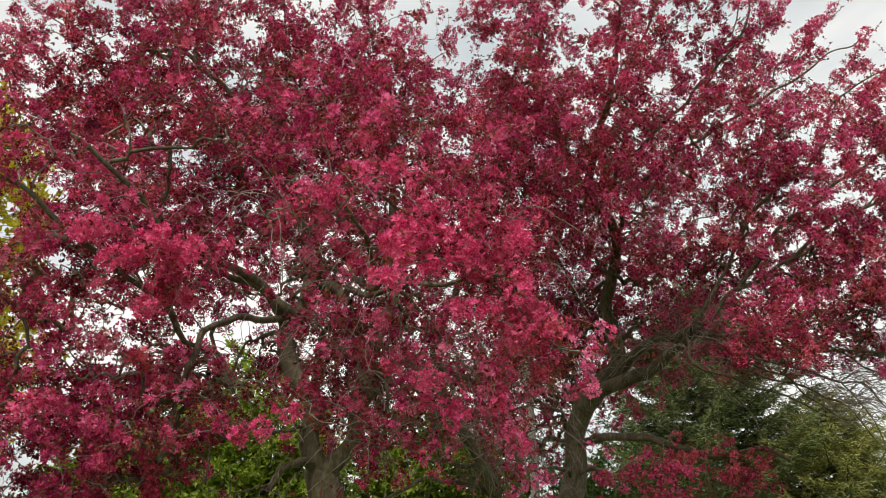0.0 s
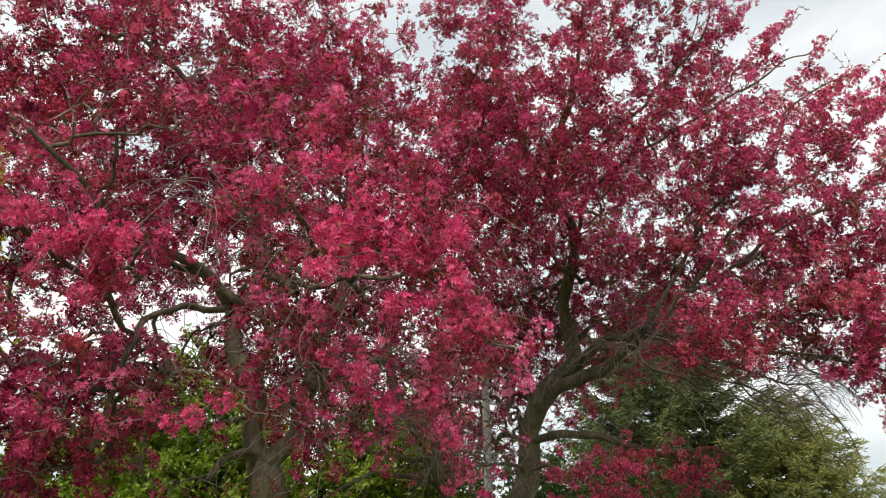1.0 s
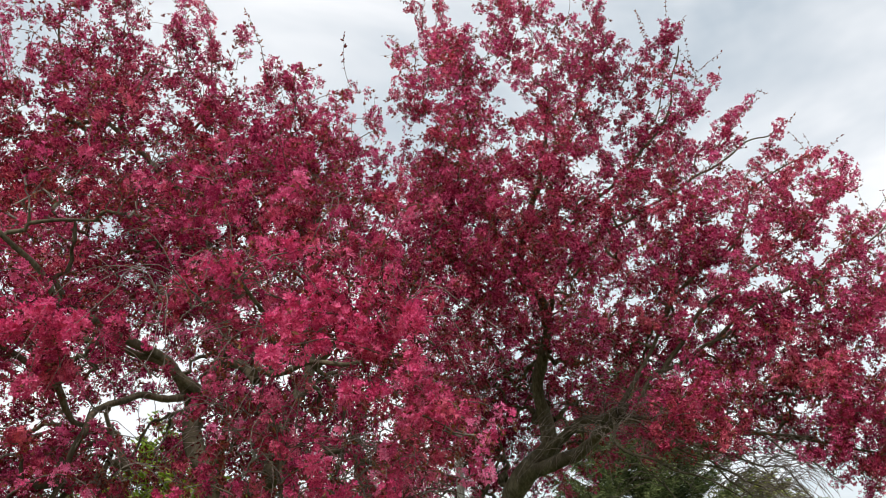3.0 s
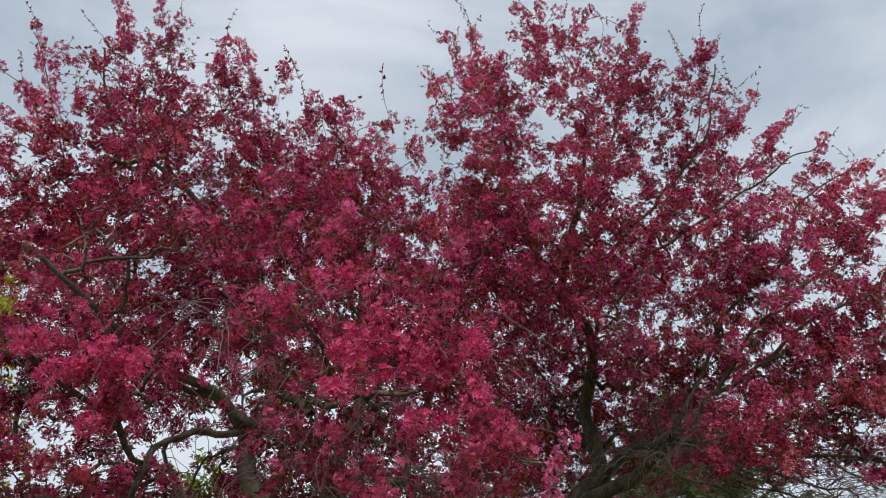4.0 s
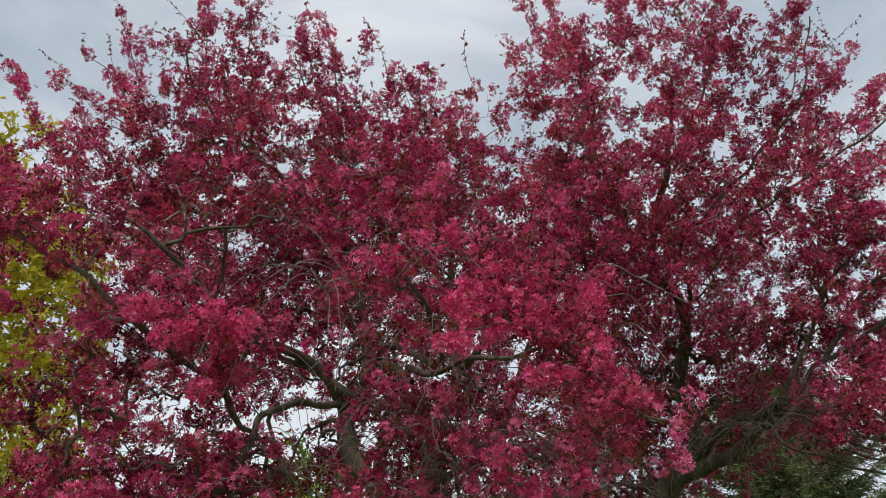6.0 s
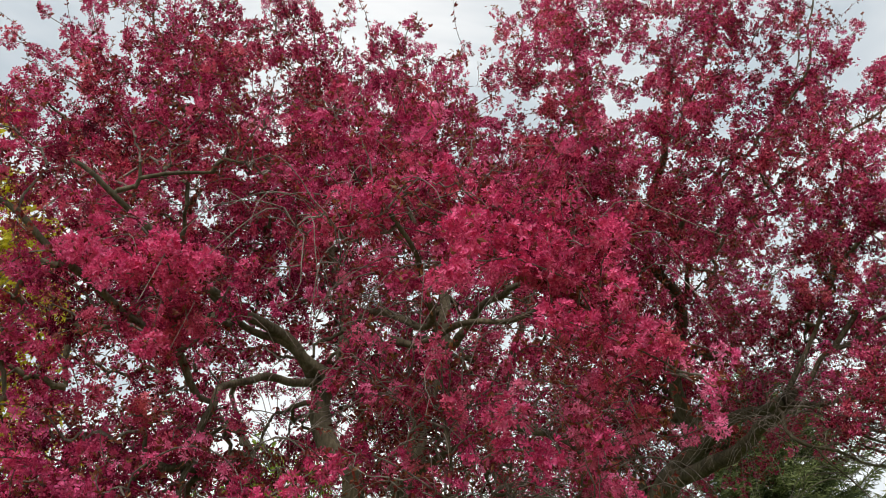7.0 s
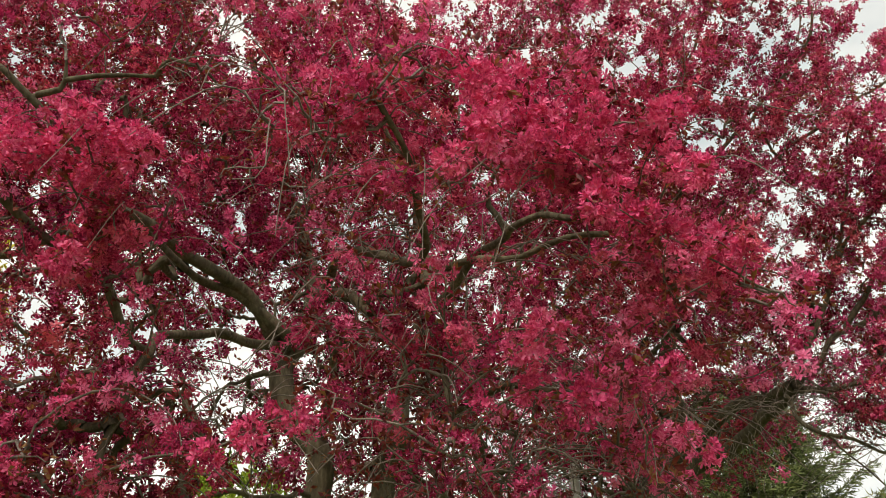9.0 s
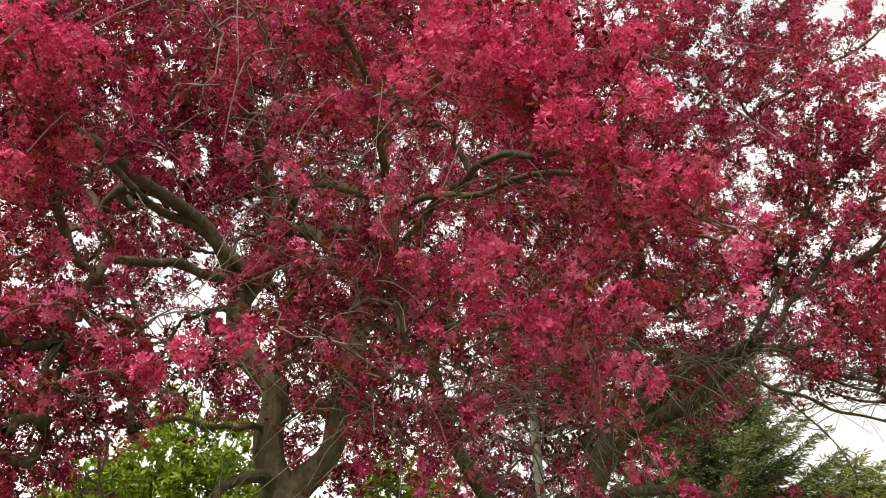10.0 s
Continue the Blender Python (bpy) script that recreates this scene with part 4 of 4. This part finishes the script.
RIGHT_UPRIGHT = [
    ((0.5, 6.8, 7.0), (0.25, 6.8, 7.6)), ((0.6, 6.8, 7.2), (0.5, 6.8, 8.0)), ((1.3, 6.8, 7.3), (1.35, 6.8, 8.05)), ((2.2, 6.8, 7.0), (2.5, 6.8, 7.9)),
    ((2.5, 6.8, 6.6), (3.2, 6.8, 7.25)), ((2.9, 6.8, 6.3), (3.1, 6.8, 7.4)), ((3.0, 6.8, 6.1), (3.55, 6.8, 6.6)), ((3.3, 6.8, 5.9), (3.9, 6.8, 6.35)),
    ((3.6, 6.8, 5.5), (4.15, 6.8, 6.0)), ((3.9, 6.8, 5.2), (4.45, 6.8, 5.65)), ((4.1, 6.8, 4.9), (4.7, 6.8, 5.3)), ((4.4, 6.8, 4.6), (5.0, 6.8, 5.1)),
    ((4.4, 6.8, 4.2), (5.0, 6.8, 4.6)), ((4.3, 6.7, 3.8), (5.0, 6.8, 3.9)),
]
TRUNK_GAPS = [
    ((1.38, 8.7, 2.5), (0.3, 0.8, 0.5)), ((1.75, 8.3, 3.02), (0.36, 0.8, 0.24)), ((1.65, 8.2, 3.6), (0.2, 0.7, 0.5)),
    ((2.02, 7.7, 2.92), (0.36, 0.6, 0.24)), ((3.4, 8.5, 2.6), (0.75, 1.2, 0.45)), ((2.85, 7.3, 2.2), (0.5, 0.5, 0.45)), ((3.3, 6.8, 2.45), (0.26, 0.7, 0.18)), ((3.75, 6.8, 2.1), (0.5, 0.7, 0.3)),
    ((1.42, 7.4, 2.95), (0.2, 0.7, 0.3)), ((1.48, 7.4, 3.35), (0.2, 0.7, 0.35)), ((1.5, 7.4, 3.85), (0.2, 0.7, 0.35)),
]
CROWN_GAPS = [
    ((1.05, 7.5, 2.3), (0.25, 0.5, 0.25)), ((2.3, 6.2, 6.1), (0.2, 0.4, 0.14)), ((3.5, 6.4, 4.9), (0.2, 0.4, 0.14)),
    ((1.9, 6.1, 5.1), (0.15, 0.4, 0.12)), ((2.2, 7.1, 4.2), (0.16, 0.8, 0.3)), ((2.5, 7.2, 3.58), (0.42, 0.5, 0.3)),
    ((2.5, 6.4, 5.6), (0.25, 0.4, 0.18)), ((3.4, 6.6, 5.6), (0.25, 0.5, 0.2)), ((1.3, 6.3, 5.9), (0.2, 0.4, 0.15)),
]
RIGHT_GAPS = TRUNK_GAPS + CROWN_GAPS
flowering_tree((0.7, 8.8, 0), "tall crab apple in crimson blossom with a forked mossy trunk", RIGHT_LIMBS, RIGHT_LOBES, RIGHT_GAPS, 23, 0.0305, 1.07, 0.0, RIGHT_SPRAYS, RIGHT_BARE, PETAL,
               ((0.2, 4.5), (2.5, 6.5)), [((0.6, 6.7, 7.0), 6), ((1.5, 6.7, 7.4), 6), ((3.2, 6.7, 6.8), 8), ((3.7, 6.8, 6.0), 6), ((4.3, 6.8, 5.8), 7), ((4.9, 6.7, 5.1), 6)], RIGHT_UPRIGHT, 9.2)


# ---- behind them: shrubs, a yellow-green tree, conifers, a post ----
def leafy_plant(name, at, label, category, group, stems, lobes, material, leaf_size, seed, spacing, per_tuft=5, stem_radius=0.03):
    """A shrub or broad-leaved tree: stems, twigs and a crown of small leaves."""
    rng = np.random.default_rng(seed)
    root = base_of(name, at, label, category, group)
    lines = []
    for k, points in enumerate(stems):
        line = spline(np.array(points) + np.array(at), 0.12, rng, 0.03)
        r = stem_radius * (1 if k == 0 else 0.6)
        mesh_part("trunk" if k == 0 else "stem", *tube(line, np.linspace(r, r * 0.3, len(line)), 10), BARK, root, smooth=True)
        lines.append(line[len(line) // 4:])
    shifted = [((np.array(c) + np.array(at)), r, n, share) for c, r, n, share in lobes]
    tips, bloom = sample_lobes(shifted, rng)
    tips = tips[tips[:, 2] > 0.05]
    twigs = grow(lines, tips, np.ones(len(tips)), rng)
    mesh_part("twig_mass", *gather([tube(p, r, 3) for p, r, _ in twigs]), TWIG, root, "thin brown twigs", "stuff")
    places, axes = spurs(twigs, rng, spacing, 0.03, leaf_size * 1.2)
    tufts = [leaf_tuft(rng, per_tuft, leaf_size) for _ in range(6)]
    mesh_part("crown", *scatter(tufts, places, axes, rng.uniform(0.7, 1.3, len(places)), rng), material, root, "", "stuff")
    return root


SHRUBS = [((-3.0, 10.6), 3.5, 1.4, GREEN), ((-0.4, 11.2), 3.1, 1.1, GREEN), ((-5.0, 11.4), 2.7, 1.4, GREEN),
          ((-1.8, 11.8), 2.5, 1.3, DARK_GREEN), ((1.2, 11.6), 2.5, 1.2, DARK_GREEN), ((-3.9, 12.2), 2.5, 1.3, DARK_GREEN), ((2.6, 12.4), 2.4, 1.1, DARK_GREEN)]
for k, (spot, tall, wide, skin) in enumerate(SHRUBS):
    more = (420 if k == 0 else 200) if skin is GREEN else 0
    leafy_plant("shrub", (*spot, 0), "rounded shrub in fresh light green leaf behind the trees" if skin is GREEN else "dense dark green shrub behind the flowering trees",
                "shrub", "shrubs behind the trees",
                [[(0, 0, -0.03), (0.1, 0, tall * 0.4), (0.0, 0.1, tall * 0.8)], [(0.1, 0, 0), (0.5 * wide, 0.1, tall * 0.4), (0.6 * wide, 0.1, tall * 0.7)], [(-0.1, 0, 0), (-0.5 * wide, 0, tall * 0.4), (-0.6 * wide, -0.1, tall * 0.7)]],
                [((0, 0, tall * 0.6), (wide * 0.8, wide * 0.6, tall * 0.4), 240 + more, 1), ((-0.5 * wide, 0.1, tall * 0.48), (wide * 0.6, wide * 0.5, tall * 0.38), 130 + more // 2, 1), ((0.5 * wide, 0, tall * 0.45), (wide * 0.6, wide * 0.5, tall * 0.38), 130 + more // 2, 1)],
                skin, 0.085 if skin is GREEN else 0.075, 40 + k, 0.021 if skin is GREEN else 0.03)

leafy_plant("broadleaf_tree", (-8.6, 10.5, 0), "tall broad-leaved tree in yellow-green spring leaf", "tree", "",
            [[(0, 0, -0.05), (0.1, 0, 2.5), (0, 0.1, 5), (0.2, 0, 8)], [(0.05, 0, 2.6), (1.0, -0.3, 4.2), (1.8, -0.4, 6.5)], [(0.05, 0, 2.2), (-1.2, 0, 4.0), (-1.9, 0.2, 6.2)], [(0.05, 0, 1.8), (1.2, 0, 2.8), (2.0, -0.2, 3.6)]],
            [((0, 0, 6.4), (2.0, 1.9, 2.6), 420, 1), ((1.5, -0.2, 5.4), (1.2, 1.2, 2.2), 300, 1), ((1.7, -0.2, 3.2), (1.1, 1.0, 1.2), 180, 1), ((-1.6, 0, 5), (1.3, 1.3, 2.0), 160, 1)],
            GOLD, 0.12, 51, 0.05, 5, 0.16)


def conifer(at, label, tall, wide, material, seed, tilt_up):
    """A conifer: straight trunk and tiers of boughs with feathery sprays."""
    rng = np.random.default_rng(seed)
    root = base_of("conifer", at, label, "conifer", "conifers behind the trees")
    at = np.array(at, float)
    trunk = spline(at + np.array([(0, 0, -0.05), (0.03, 0, tall * 0.5), (0, 0, tall)]), 0.2, rng, 0.01)
    mesh_part("trunk", *tube(trunk, np.linspace(0.035 * tall * 0.6, 0.01, len(trunk)), 10), BARK, root, smooth=True)
    needle = np.array([[0, 0, 0], [0.0062, 0.02, 0.004], [-0.002, 0.05, 0]]), np.array([[0, 1, 2]])
    count = int(tall * 28)
    for k in range(count):
        h = tall * (0.06 + 0.94 * (k + rng.uniform(0, 0.8)) / count)
        reach = wide * (1 - h / tall) ** 0.62 * rng.uniform(0.75, 1.12) + 0.12
        a = k * 2.4 + rng.uniform(-0.3, 0.3)
        out = np.array([np.cos(a), np.sin(a), 0.0])
        side = np.array([-out[1], out[0], 0.0])
        start = at + (0, 0, h)
        line = spline([start, start + out * reach * 0.5 + (0, 0, -0.06 * reach), start + out * reach + (0, 0, tilt_up * reach)], 0.09, rng, 0.012)
        n = len(line)
        v, f = tube(line, np.linspace(0.014, 0.004, n), 4)
        f3 = np.vstack([f[:, [0, 1, 2]], f[:, [0, 2, 3]]])
        places, axes = [], []
        for i in range(max(1, n // 6), n):
            s = i / (n - 1)
            for sgn in (-1, 1):
                length = (0.42 * (1 - s) + 0.16) * min(1.0, reach) * rng.uniform(0.7, 1.2)
                way = out * 0.75 + side * sgn * rng.uniform(0.5, 1.0) + np.array([0, 0, rng.uniform(-0.25, 0.3)])
                way /= np.linalg.norm(way)
                m = max(3, int(length / 0.016))
                q = np.linspace(0.05, 1, m)[:, None]
                spine = line[i] + way * length * q + np.array([0, 0, -0.1]) * length * q**2
                places.append(np.repeat(spine, 2, 0) + rng.normal(0, 0.014, (2 * m, 3)))
                turn = way + np.repeat(np.array([[1.0], [-1.0]]), 1, 1) * side * 0.5
                axes.append(np.tile(turn, (m, 1)) + rng.normal(0, 0.45, (2 * m, 3)))
        places, axes = np.vstack(places), np.vstack(axes)
        nv = needle[0][:, [0, 2, 1]]
        sv, sf = scatter([(nv, needle[1])], places, axes, rng.uniform(1.5, 2.7, len(places)), rng)
        wood = mesh_part("bough", v, f3, BARK, root)
        mesh_part("spray", sv, sf, material, wood, "", "stuff")
    return root


conifer((4.3, 14.6, 0), "dark green conifer with drooping feathery boughs", 5.7, 2.8, NEEDLE, 61, 0.22)
conifer((6.1, 13.8, 0), "broad olive-green conifer with feathery boughs", 3.45, 2.2, NEEDLE_GOLD, 62, 0.3)


def post():
    bm = bmesh.new()
    bmesh.ops.create_cone(bm, cap_ends=True, segments=14, radius1=0.055, radius2=0.045, depth=3.5, matrix=Matrix.Translation((0, 0, 1.72)))
    bmesh.ops.bevel(bm, geom=[e for e in bm.edges if abs(e.verts[0].co.z - e.verts[1].co.z) < 1e-4], offset=0.006, segments=2, affect="EDGES")
    me = bpy.data.meshes.new("post")
    bm.to_mesh(me)
    bm.free()
    me.materials.append(PALE)
    ob = new("post", me)
    ob.matrix_basis = pose(0.86, 9.5, 0, 0.6, -1.2, 0)
    tagged(ob, "slim weathered pale grey post standing in the lawn", "post")


PALE = rough_surface("pale_grey_paint", [(0.3, (0.3, 0.29, 0.27)), (0.5, (0.45, 0.44, 0.42)), (0.7, (0.6, 0.59, 0.57))], 6.0, 0.3, 0.6)
post()
